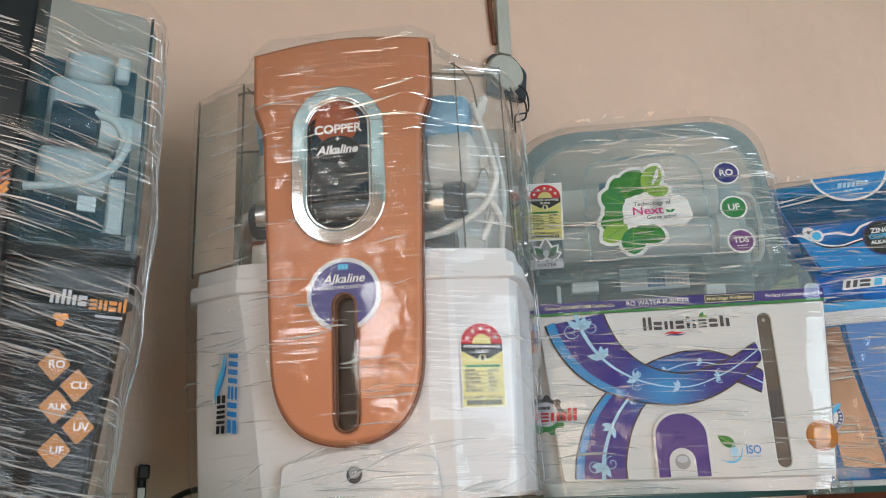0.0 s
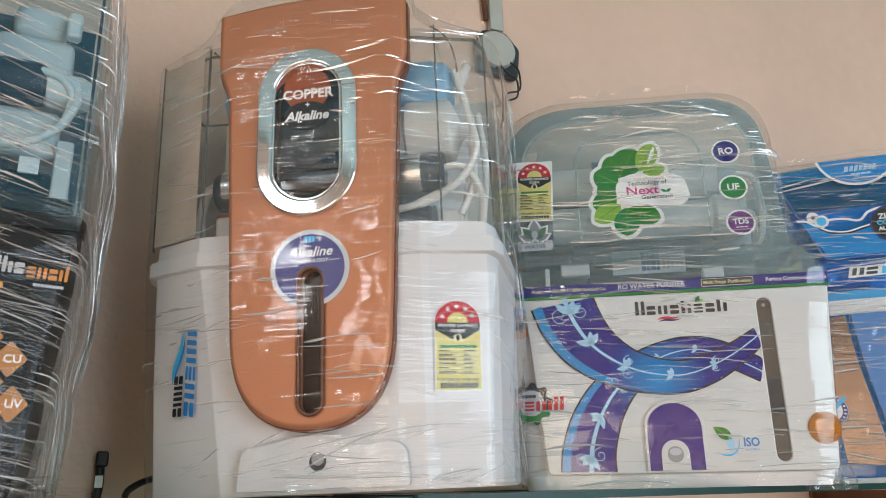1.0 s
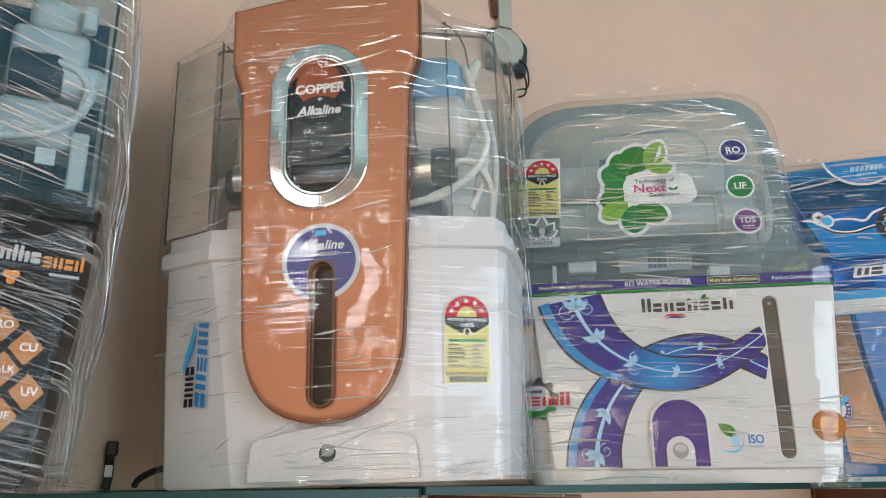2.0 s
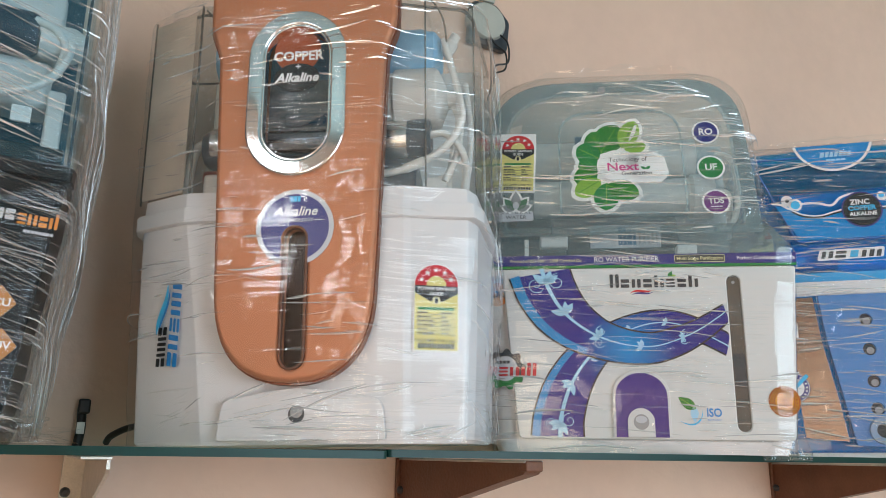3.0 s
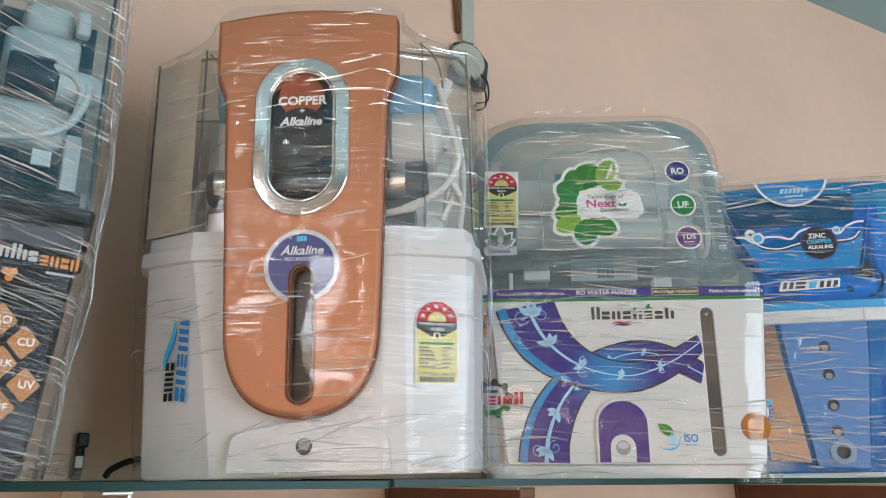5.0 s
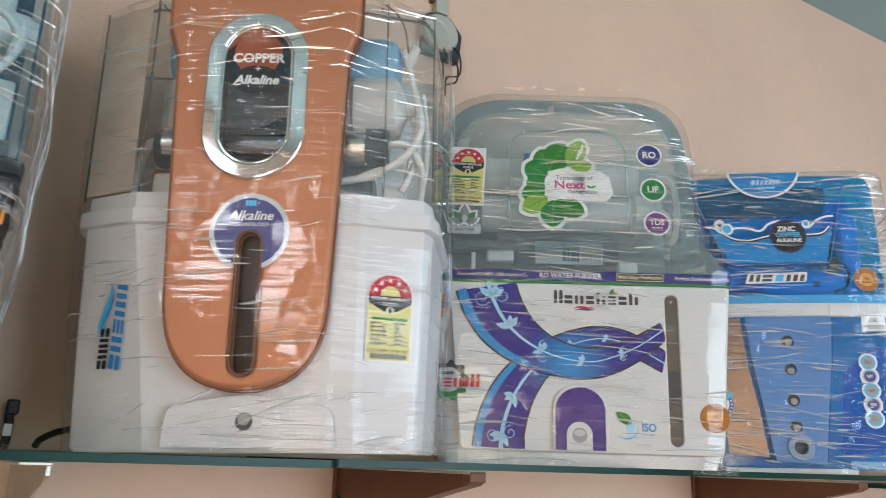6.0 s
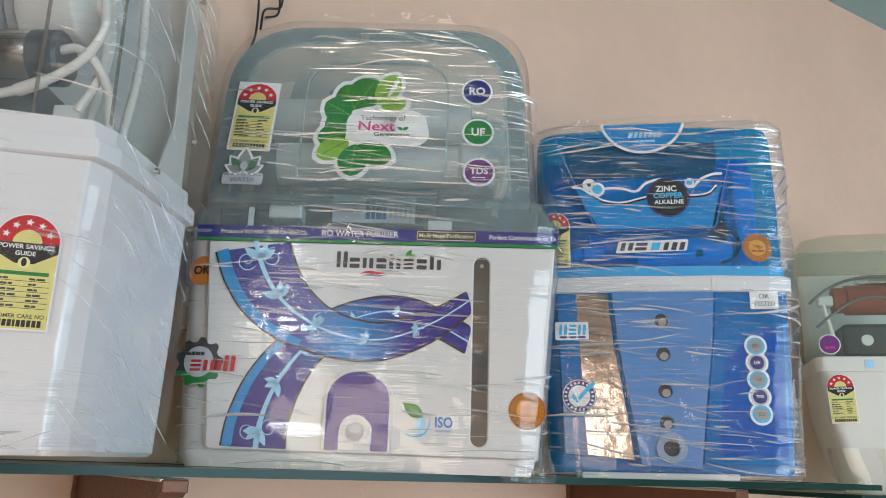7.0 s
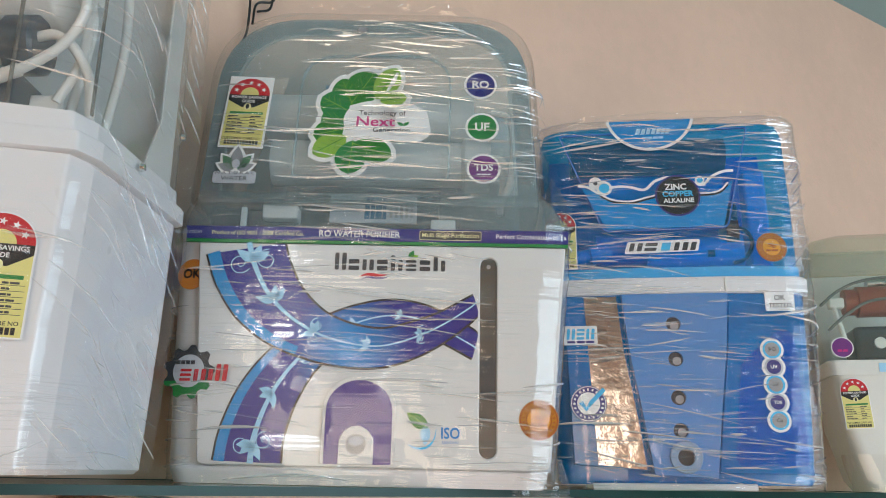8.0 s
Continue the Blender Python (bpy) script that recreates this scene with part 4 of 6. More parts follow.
TUBES = [
    [(0.150, 0.03, 0.470), (0.160, 0.03, 0.43), (0.168, 0.03, 0.39), (0.166, 0.03, 0.33), (0.150, 0.03, 0.29)],
    [(0.132, 0.018, 0.342), (0.150, 0.016, 0.343), (0.166, 0.018, 0.330), (0.174, 0.03, 0.31), (0.170, 0.05, 0.28)],
    [(0.168, 0.016, 0.392), (0.172, 0.012, 0.36), (0.158, 0.010, 0.33), (0.130, 0.008, 0.308), (0.100, 0.008, 0.297), (0.06, 0.01, 0.292)],
    [(0.155, 0.04, 0.40), (0.166, 0.04, 0.37), (0.158, 0.05, 0.33), (0.150, 0.05, 0.275)],
    [(0.172, 0.09, 0.44), (0.178, 0.08, 0.36), (0.168, 0.08, 0.275)],
]
for pts in TUBES:
    part("water_tube", pipe(smooth_path(pts, 7), 0.0042), TUBE, cu)
part("tube_joint", lathe([(0.0, -0.012), (0.0055, -0.012), (0.0055, 0.012), (0.0, 0.012)], pose(0.118, 0.008, 0.303, 0, 68), 12), TUBE, cu)
for w, h0 in ((0.10, 0.262), (0.188, 0.33)):
    part("side_screw", lathe([(0.0, 0.004), (0.003, 0.0035), (0.004, 0.0)], pose(0.197 + (w - 0.1) * 0.04, w, h0, 0, 90), 12), CHROME, cu)


def cu_film(h):
    s = max(0.0, min(1.0, (h - 0.06) / 0.02)) * max(0.0, min(1.0, (0.542 - h) / 0.01))
    half = 0.184 + 0.016 * min(1.0, h / 0.24) - 0.03 * max(0.0, (h - 0.522) / 0.03)
    half = max(0.118, half - 0.080 * max(0.0, (h - 0.503) / 0.03))
    f = 0.020 + 0.006 * s
    return [(-half - 0.029, 0.178), (-half - 0.021, 0.043), (-half - 0.005, 0.012), (-0.12, -0.014 - 0.012 * s), (-0.092, -0.020 - f), (0.0, -0.021 - f), (0.085, -0.020 - f), (0.112, -0.014 - 0.012 * s), (half - 0.012, 0.006), (half + 0.004, 0.035), (half + 0.014, 0.20)]


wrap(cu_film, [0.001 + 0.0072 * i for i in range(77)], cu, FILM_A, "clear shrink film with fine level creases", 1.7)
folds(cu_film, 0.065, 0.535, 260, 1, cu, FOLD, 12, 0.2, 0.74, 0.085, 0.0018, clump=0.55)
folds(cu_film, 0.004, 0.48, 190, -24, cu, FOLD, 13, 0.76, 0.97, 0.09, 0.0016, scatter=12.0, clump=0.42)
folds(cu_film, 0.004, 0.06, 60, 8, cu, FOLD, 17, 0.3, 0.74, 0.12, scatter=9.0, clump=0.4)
ruffle([(-0.195, 0.04, 0.500), (-0.175, 0.016, 0.506), (-0.145, 0.0, 0.512), (-0.118, -0.008, 0.520)], 0.022, cu, FILM_A, 2.0)
ruffle([(0.112, -0.008, 0.520), (0.140, 0.002, 0.514), (0.172, 0.012, 0.506), (0.190, 0.03, 0.500)], 0.012, cu, FILM_A, 4.0)
part("film_corner", loft([[(0.170 + 0.03 * math.cos(a) * s + 0.004 * math.sin(5 * a), 0.02 + 0.022 * math.sin(a) * s, z) for a in [2 * math.pi * i / 18 for i in range(18)]] for s, z in ((1.0, -0.001), (1.08, 0.008), (0.9, 0.016))], caps=False), FILM_A, cu, "gathered film at the bottom corner")
part("film_tuft", loft([[(-0.175 + x + 0.03 * s * math.cos(a), 0.06 + 0.05 * s * math.sin(a), z) for a in [2 * math.pi * i / 16 for i in range(16)]] for s, z, x in ((1.0, 0.500, 0.0), (0.75, 0.516, 0.004), (0.4, 0.528, 0.01), (0.25, 0.540, 0.018))], caps=False), FILM_A, cu)


# ---- white and grey purifier with blue ribbons ----
RIBBON = bpy.data.materials.new("ribbon_print")
RIBBON.use_nodes = True
n, l = RIBBON.node_tree.nodes, RIBBON.node_tree.links
tc, vm, rp = n.new("ShaderNodeTexCoord"), n.new("ShaderNodeVectorMath"), n.new("ShaderNodeValToRGB")
vm.operation = "DISTANCE"
vm.inputs[1].default_value = (-0.015, -0.008, 0.135)
l.new(tc.outputs["Object"], vm.inputs[0])
mr = n.new("ShaderNodeMapRange")
mr.inputs["From Max"].default_value = 0.085
l.new(vm.outputs["Value"], mr.inputs["Value"])
rp.color_ramp.elements[0].color, rp.color_ramp.elements[1].color = (0.01, 0.30, 0.68, 1), (0.035, 0.032, 0.24, 1)
rp.color_ramp.elements[1].position = 0.72
l.new(mr.outputs["Result"], rp.inputs["Fac"])
l.new(rp.outputs["Color"], n["Principled BSDF"].inputs["Base Color"])
n["Principled BSDF"].inputs["Roughness"].default_value = 0.2

sw = thing("water_purifier", pose(0.554, 1.003, SHELF, 0, 0, -32), "white water purifier with blue ribbon print and smoky hood, film-wrapped", "water purifier", "wrapped water purifiers on the shelf")


def sw_ring(h, l_, r_, front, depth, rad=0.02, seg=6):
    return [(x, y, h) for x, y in rounded([(l_, front, rad), (r_, front, rad), (r_ - 0.004, depth, 0.01), (l_ + 0.004, depth, 0.01)], seg)]


part("base", loft([sw_ring(0.0, -0.188, 0.182, 0.004, 0.19), sw_ring(0.012, -0.192, 0.186, 0.0, 0.19), sw_ring(0.0165, -0.193, 0.187, 0.001, 0.19)]), WHITE, sw, "white base tray")
part("body", loft([sw_ring(0.0165, -0.196, 0.191, 0.004, 0.192, 0.026), sw_ring(0.12, -0.203, 0.200, 0.003, 0.196, 0.026), sw_ring(0.246, -0.208, 0.209, 0.001, 0.2, 0.026), sw_ring(0.263, -0.209, 0.210, 0.001, 0.2, 0.026)]), WHITE, sw, "white tank body")
FS = face(0, 0.0, 0)
arch = [(0.031, 0.0205)] + [(-0.002 + 0.033 * math.cos(math.pi * i / 14), 0.072 + 0.030 * math.sin(math.pi * i / 14)) for i in range(15)] + [(-0.035, 0.0205)]
level = stadium(0.1252, 0.0285, 0.2315, 0.0085, 8)
front = part("front_panel", plate(rounded([(-0.160, 0.0175, 0.008), (0.186, 0.0175, 0.008), (0.206, 0.2435, 0.003), (-0.181, 0.2435, 0.003)]), FS, -0.004, 0.006, holes=[level], bevel=0.003), WHITE2, sw, "white printed front panel")
part("level_window", plate(level, FS, -0.002, 0.004), mat("level_window_plastic", (0.12, 0.105, 0.09), 0.18, vary=0.1), front, "grey-brown level window")
part("level_dark_part", plate(rrect(0.118, 0.085, 0.1325, 0.128, 0.001), FS, 0.004, 0.0042), DARK, front)
part("level_stud", plate(circle(0.1252, 0.222, 0.0022, 12), FS, 0.004, 0.005), INK["grey"], front)
P0 = out(FS, 0.0062)
r1 = [(-0.131, 0.2425), (-0.122, 0.216), (-0.106, 0.188), (-0.083, 0.165), (-0.052, 0.147), (-0.018, 0.137), (0.018, 0.135), (0.052, 0.145), (0.082, 0.160), (0.1155, 0.183)]
w1 = [0.081, 0.079, 0.073, 0.063, 0.050, 0.043, 0.038, 0.034, 0.027, 0.019]
r2 = [(-0.110, 0.0195), (-0.108, 0.045), (-0.098, 0.078), (-0.082, 0.107), (-0.060, 0.132), (-0.030, 0.152), (0.0, 0.165), (0.030, 0.170), (0.060, 0.165), (0.088, 0.152), (0.1155, 0.137)]
w2 = [0.066, 0.063, 0.059, 0.052, 0.044, 0.035, 0.030, 0.028, 0.027, 0.026, 0.025]


def dense(pts, ws, k=5):
    p = smooth_path([(x, y, 0) for x, y in pts], k)
    q = [float(v) for v in np.interp(np.linspace(0, len(ws) - 1, len(p)), range(len(ws)), ws)]
    return [(v.x, v.y) for v in p], q


for pts, ws, z in ((r2, w2, 0.0), (r1, w1, 0.0008)):
    p, q = dense(pts, ws)
    K = out(P0, z)
    def cut(pts_):
        return [(min(x, 0.1145), max(y, 0.0198) if y < 0.1 else min(y, 0.2428)) for x, y in pts_]
    part("ribbon_edge", plate(cut(ribbon(p, [v + 0.0045 for v in q])), K, 0, 0.0003), INK["ribbonedge"], front, "dark bronze ribbon edge")
    part("ribbon_print", plate(cut(ribbon(p, q)), out(K, 0.0003), 0, 0.0003), RIBBON, front, "violet and blue printed ribbon")
    m_ = len(p) * 45 // 100
    def shift(pp, qq, s):
        o = []
        for i in range(len(pp)):
            a, b = Vector(pp[max(0, i - 1)]), Vector(pp[min(len(pp) - 1, i + 1)])
            d = (b - a).normalized()
            o.append((pp[i][0] - d.y * qq[i] * s, pp[i][1] + d.x * qq[i] * s))
        return o
    side = -1 if z else 1
    part("ribbon_light_edge", plate(ribbon(shift(p[:m_], q, 0.42 * side), [v * 0.16 for v in q[:m_]]), out(K, 0.0006), 0, 0.0002), INK["edgeblue"], front, "light blue edge stripe")
    vine = [(min(x, 0.113), y) for x, y in shift(p, q, -0.05 * side)]
    part("vine", plate(ribbon(vine, [0.006 - 0.0045 * min(1, i / (len(vine) * 0.55)) for i in range(len(vine))]), out(K, 0.0006), 0, 0.0003), INK["pale"], front, "pale blue vine line")
    for i in range(4, len(vine) - 2, 8):
        x, y = vine[i]
        d = Vector(vine[i + 1]) - Vector(vine[i - 1])
        a = math.degrees(math.atan2(d.y, d.x))
        s = 0.009 + 0.22 * q[i] * 0.8
        s = min(s, q[i] * 0.30)
        for da in (35, -40, -75):
            part("vine_leaf", plate(leaf(x, y, s * (1.0 if da > 0 else 0.85), s * 0.42, a + 180 + da, 8), out(K, 0.0006), 0, 0.0003), INK["pale"], front)
        if i % 16 == 4 and q[i] > 0.03:
            for f_ in (1, -1):
                cx, cy = x + 0.3 * q[i] * f_ * (0.6 if abs(d.y) > abs(d.x) else 0.1), y + 0.25 * q[i] * f_ * (0.1 if abs(d.y) > abs(d.x) else 0.6)
                stroke(spiral(cx, cy, q[i] * 0.15, 1.4, 0.5 + f_, flip=f_), 0.0009, out(K, 0.0006), INK["pale"], front, "vine_curl", 0.0003)
P1 = out(P0, 0.0018)
archp = part("tap_arch_rim", plate([(-0.002 + (x + 0.002) * 1.10, 0.0205 + (y - 0.0205) * 1.045) for x, y in arch], P1, -0.0018, 0.0012, bevel=0.0006), WHITE2, front, "white arched tap rim")
part("tap_arch", plate(arch, out(P1, 0.0012), 0, 0.0005), INK["violet"], archp, "violet arched tap recess")
tab = [(0.0135, 0.0205)] + [(-0.0035 + 0.017 * math.cos(math.pi * i / 12), 0.040 + 0.017 * math.sin(math.pi * i / 12)) for i in range(13)] + [(-0.0205, 0.0205)]
part("tap_tab", plate(tab, out(P1, 0.0017), 0, 0.0012, bevel=0.0005), WHITE2, archp)
part("tap_hole", plate(circle(-0.0035, 0.0395, 0.0098, 24), out(P1, 0.0029), 0, 0.0003), INK["grey"], archp)
part("tap_thread", plate(circle(-0.0035, 0.0425, 0.0072, 20, 0.0045), out(P1, 0.0032), 0, 0.0002), INK["silver"], archp)
# brand mark: plain bars with a leaf and a wave
emblem(["stack", "pair", "stack", "tall", "bar", "deck", "stack", "tall", "bar"], -0.021, 0.080, 0.2160, 0.2275, P0, INK["dark"], front, gap=0.26)
emblem(["pair"], -0.0355, -0.0235, 0.2160, 0.2345, P0, INK["dark"], front)
for a, c_ in ((62, "green"), (20, "lime")):
    part("brand_leaf", plate(leaf(0.042, 0.2290, 0.0105, 0.0055, a), out(P0, 0.0002), 0, 0.0004), INK[c_], front)
stroke(bezier((-0.009, 0.2085), (0.001, 0.2155), (0.008, 0.2075), (0.021, 0.2120), 12), 0.0032, P0, INK["red"], front, "brand_wave", taper=True)
stroke(bezier((-0.007, 0.2060), (0.003, 0.2120), (0.010, 0.2045), (0.021, 0.2095), 12), 0.0026, P0, INK["navy"], front, "brand_wave", taper=True)
# certificate mark
part("certificate_leaf", plate(leaf(0.066, 0.0565, 0.026, 0.0135, 145), P0, 0, 0.0004), INK["leaf"], front)
stroke([(0.066, 0.0565), (0.056, 0.064), (0.046, 0.0705)], 0.0009, out(P0, 0.0004), INK["lime"], front, "leaf_rib", 0.0002)
part("certificate_drop", plate(leaf(0.064, 0.0595, 0.020, 0.010, -90), P0, 0, 0.0004), INK["pale"], front)
stroke(bezier((0.046, 0.0415), (0.058, 0.0325), (0.074, 0.036), (0.0745, 0.056), 12), 0.0022, P0, INK["cyan"], front, "certificate_arc", taper=True)
words("ISO", 0.0148, P0 @ pose(0.0885, 0.0515, 0), INK["blue"], front, bold=0.02, wide=0.0185)
words("REGISTERED", 0.0030, P0 @ pose(0.0885, 0.0430, 0), INK["blue"], front)
gold_seal(front, P0 @ pose(0.1755, 0.0665, 0), 0.0195)
# left margin marks lie on the body beside the panel
ok = round_label(front, face(-0.186, 0.004, 0.210, -14) @ pose(0, 0, 0.003), 0.0165, "orange", "orange", "OK", 0.0135, "black", "ok_sticker", "orange round sticker")
gear = []
for i in range(36):
    r_ = 0.0275 if (i // 2) % 2 == 0 else 0.0225
    gear.append((r_ * math.cos(2 * math.pi * i / 36), r_ * math.sin(2 * math.pi * i / 36)))
GM = face(-0.176, 0.002, 0.107, -7) @ pose(0, 0, 0.0068)
gp = part("gear_emblem", plate(gear, GM, 0, 0.0004), INK["dark"], front, "dark green gear emblem with red bars")
part("gear_green", plate([p for p in gear if p[1] < -0.006], out(GM, 0.0004), 0, 0.0002), INK["green"], gp)
part("gear_disc", plate(circle(0, 0.001, 0.0165), out(GM, 0.0006), 0, 0.0002), INK["silver"], gp)
bars([1, 1, 1, 1], -0.014, 0.006, 0.0075, 0.0115, out(GM, 0.0009), INK["dark"], gp, "brand_bars", z=0.0002)
emblem(["deck", "pair", "bar", "tall", "tall"], -0.009, 0.041, -0.0090, 0.0030, out(GM, 0.0009), INK["red"], gp, slope=0.05, z=0.0002)
# printed header strip
hs = part("header_strip", plate([(-0.196, 0.2485), (0.209, 0.2485), (0.2095, 0.2630), (-0.197, 0.2630)], face(0, 0.0, 0), -0.0005, 0.0030, bevel=0.0008), INK["navy"], sw, "navy printed header strip with a green line")
part("green_line", plate([(-0.196, 0.2450), (0.2085, 0.2450), (0.209, 0.2485), (-0.196, 0.2485)], face(0, 0.0, 0), -0.0005, 0.0028), INK["green"], hs)
H = face(0, -0.0032, 0.2558)
words("satisfaction", 0.0072, H @ pose(-0.196, 0.0003, 0), INK["silver"], hs, shear=0.2)
words("Product of ISO 9001 : 2008 Certified Co.", 0.0064, H @ pose(-0.120, -0.0005, 0), INK["paleyellow"], hs, wide=0.098, bold=0.01)
words("RO WATER PURIFIER", 0.0098, H @ pose(-0.012, 0.0, 0), INK["white"], hs, wide=0.086, bold=0.01)
part("header_box", plate(rrect(0.052, -0.0052, 0.1175, 0.0052, 0.002), H, -0.0001, 0.0003), INK["paleyellow"], hs)
part("header_box_field", plate(rrect(0.0527, -0.0045, 0.1168, 0.0045, 0.0016), H, 0.0003, 0.0005), INK["dark"], hs)
words("Multi Stage Purification", 0.0066, H @ pose(0.0848, 0.0, 0.0006), INK["paleyellow"], hs, wide=0.060, bold=0.01)
words("Perfect Combination of Ta", 0.0072, H @ pose(0.170, -0.0002, 0), INK["white"], hs, wide=0.074, bold=0.01)


# smoky hood: a shoulder, then a rounded hood that leans back
def hood_front(h):
    return 0.022 + 0.138 * (h - 0.262)


part("shoulder", loft([sw_ring(0.263, -0.208, 0.209, 0.001, 0.2, 0.026), sw_ring(0.285, -0.206, 0.206, 0.008, 0.2, 0.026), sw_ring(0.306, -0.202, 0.199, 0.020, 0.198, 0.026), sw_ring(0.314, -0.199, 0.186, 0.030, 0.196, 0.026)]), HOOD, sw, "clear smoky shoulder of the hood")
hood_rings = []
for y_, grow in ((0.0, -0.012), (0.004, -0.004), (0.012, 0.0), (0.10, 0.004), (0.150, 0.004)):
    pts = []
    for x, z in rounded([(-0.203 - grow, 0.300, 0.004), (0.184 + grow, 0.300, 0.004), (0.172 + grow, 0.558 + grow, 0.090), (-0.202 - grow, 0.560 + grow, 0.105)], 9):
        pts.append((x, hood_front(z) + y_, z))
    hood_rings.append(pts)
hood = part("hood", loft(hood_rings), HOOD, sw, "smoky blue-grey clear plastic hood")
inner_line = rounded([(-0.178, 0.30, 0.004), (0.160, 0.30, 0.004), (0.150, 0.532, 0.075), (-0.178, 0.534, 0.090)], 9)
inner_line2 = rounded([(-0.174, 0.304, 0.004), (0.156, 0.304, 0.004), (0.146, 0.528, 0.075), (-0.174, 0.530, 0.090)], 9)
LH = face(0, hood_front(0.0) - 0.0005, 0, 0, 7.86)
kz = 1 / math.cos(radians(7.86))
part("hood_ridge", plate([(x, z * kz) for x, z in inner_line], LH, 0.0, 0.002, holes=[[(x, z * kz) for x, z in inner_line2]]), HOOD, hood)
outer_line = rounded([(-0.199, 0.30, 0.004), (0.180, 0.30, 0.004), (0.168, 0.554, 0.088), (-0.198, 0.556, 0.103)], 9)
part("hood_edge", plate([(x, z * kz) for x, z in outer_line], LH, -0.0012, -0.0002, holes=[[(x, z * kz) for x, z in inner_line]]), HOOD_EDGE, hood, "denser grey edge of the hood")
win = rounded([(-0.098, 0.33, 0.01), (0.082, 0.33, 0.01), (0.082, 0.500, 0.045), (-0.098, 0.500, 0.045)], 7)
win2 = rounded([(-0.0955, 0.3325, 0.01), (0.0795, 0.3325, 0.01), (0.0795, 0.4975, 0.043), (-0.0955, 0.4975, 0.043)], 7)
part("hood_panel_ridge", plate([(x, z * kz) for x, z in win], LH, 0.0, 0.003, holes=[[(x, z * kz) for x, z in win2]]), HOOD, hood)
part("hood_grip", plate(ribbon([(-0.04, 0.4985 * kz), (0.0, 0.500 * kz), (0.045, 0.4985 * kz)], 0.003), LH, 0.002, 0.004), HOOD, hood)
part("hood_screw", plate(circle(-0.03, 0.540 * kz, 0.006, 20, 0.004), LH, 0, 0.0015), INK["grey"], hood)
LS = out(LH, 0.0022)
power_sticker(hood, LS @ pose(-0.160, 0.3705 * kz, 0, 0, 0, -2), 0.96, True)
for body, z, c_, x in (("RO", 0.4590, "navy", 0.1165), ("UF", 0.4005, "green", 0.1185), ("TDS", 0.346, "purple", 0.1205)):
    round_label(hood, LS @ pose(x, z * kz, 0), 0.0195, "white", c_, body, 0.0145 if len(body) == 2 else 0.0118, small=body == "TDS", label="round %s sticker with white letters" % c_)
# leaf sticker
LB = LS @ pose(-0.006, 0.0, 0)
LEAVES = [(-0.030, 0.430, 0.052, 0.044, 60, "leaf"), (-0.028, 0.428, 0.040, 0.036, 112, "leaf"), (-0.032, 0.420, 0.038, 0.036, 150, "green"), (-0.032, 0.408, 0.032, 0.038, 180, "green"), (-0.036, 0.395, 0.036, 0.032, 194, "leaf"),
          (-0.032, 0.385, 0.044, 0.030, 212, "lime"), (-0.024, 0.380, 0.044, 0.036, 266, "green"), (-0.024, 0.376, 0.048, 0.032, 340, "leaf"), (0.000, 0.436, 0.050, 0.030, 64, "lime"), (0.004, 0.434, 0.032, 0.020, 10, "lime")]
st = part("leaf_sticker", plate([(x, y * kz) for x, y in circle(-0.012, 0.407, 0.040, 36, 0.038)], LB, 0, 0.0004), INK["white"], hood, "white leaf-shaped sticker with green leaves")
for i, (x, y, ln, wd, a, c_) in enumerate(LEAVES):
    dx, dy = math.cos(radians(a)), math.sin(radians(a))
    part("sticker_lobe", plate([(p, q * kz) for p, q in leaf(x - 0.004 * dx, y - 0.004 * dy, ln + 0.010, wd + 0.009, a, 14, 0.6)], LB, 0, 0.0004 + 0.00001 * (i + 1)), INK["white"], st)
part("sticker_cloud", plate(rounded([(-0.040, 0.383 * kz, 0.012), (0.052, 0.379 * kz, 0.014), (0.066, 0.390 * kz, 0.012), (0.060, 0.422 * kz, 0.014), (0.034, 0.434 * kz, 0.014), (-0.03, 0.432 * kz, 0.014)], 7), LB, 0, 0.00055), INK["white"], st)
L2 = out(LB, 0.0006)
for i, (x, y, ln, wd, a, c_) in enumerate(LEAVES):
    part("printed_leaf", plate([(p, q * kz) for p, q in leaf(x, y, ln, wd, a, 14, 0.6)], out(L2, 0.00008 * i), 0, 0.0003), INK[c_], st)
    dx, dy = math.cos(radians(a)), math.sin(radians(a))
    rib = INK["lime" if c_ != "lime" else "leaf"]
    stroke([(x, y * kz), (x + dx * ln * 0.5, (y + dy * ln * 0.5) * kz), (x + dx * ln * 0.92, (y + dy * ln * 0.92) * kz)], 0.0008, out(L2, 0.00008 * i + 0.0003), rib, st, "leaf_rib", 0.0001)
    for f_ in (0.3, 0.5, 0.7):
        for sd in (1, -1):
            b_ = radians(a + 48 * sd)
            r_ = wd * 0.36 * math.sin(math.pi * f_ ** 0.8)
            px, py = x + dx * ln * f_, y + dy * ln * f_
            stroke([(px, py * kz), (px + r_ * math.cos(b_), (py + r_ * math.sin(b_)) * kz)], 0.0004, out(L2, 0.00008 * i + 0.0003), rib, st, "leaf_rib", 0.0001)
stroke([(0.012, 0.448 * kz), (0.019, 0.462 * kz), (0.023, 0.474 * kz)], 0.006, out(L2, 0.0012), INK["white"], st, "white_leaf", 0.0002, True)
part("sticker_cloud", plate([(x, y * kz) for x, y in circle(-0.006, 0.407, 0.031, 30, 0.026)], out(L2, 0.0014), 0, 0.0003), INK["white"], st)
part("sticker_cloud", plate([(x, y * kz) for x, y in circle(0.032, 0.406, 0.027, 30, 0.019)], out(L2, 0.0014), 0, 0.0003), INK["white"], st)
L3 = out(L2, 0.0019)
words("Technology of", 0.0098, L3 @ pose(0.0075, 0.4165 * kz, 0), INK["dark"], st, wide=0.055)
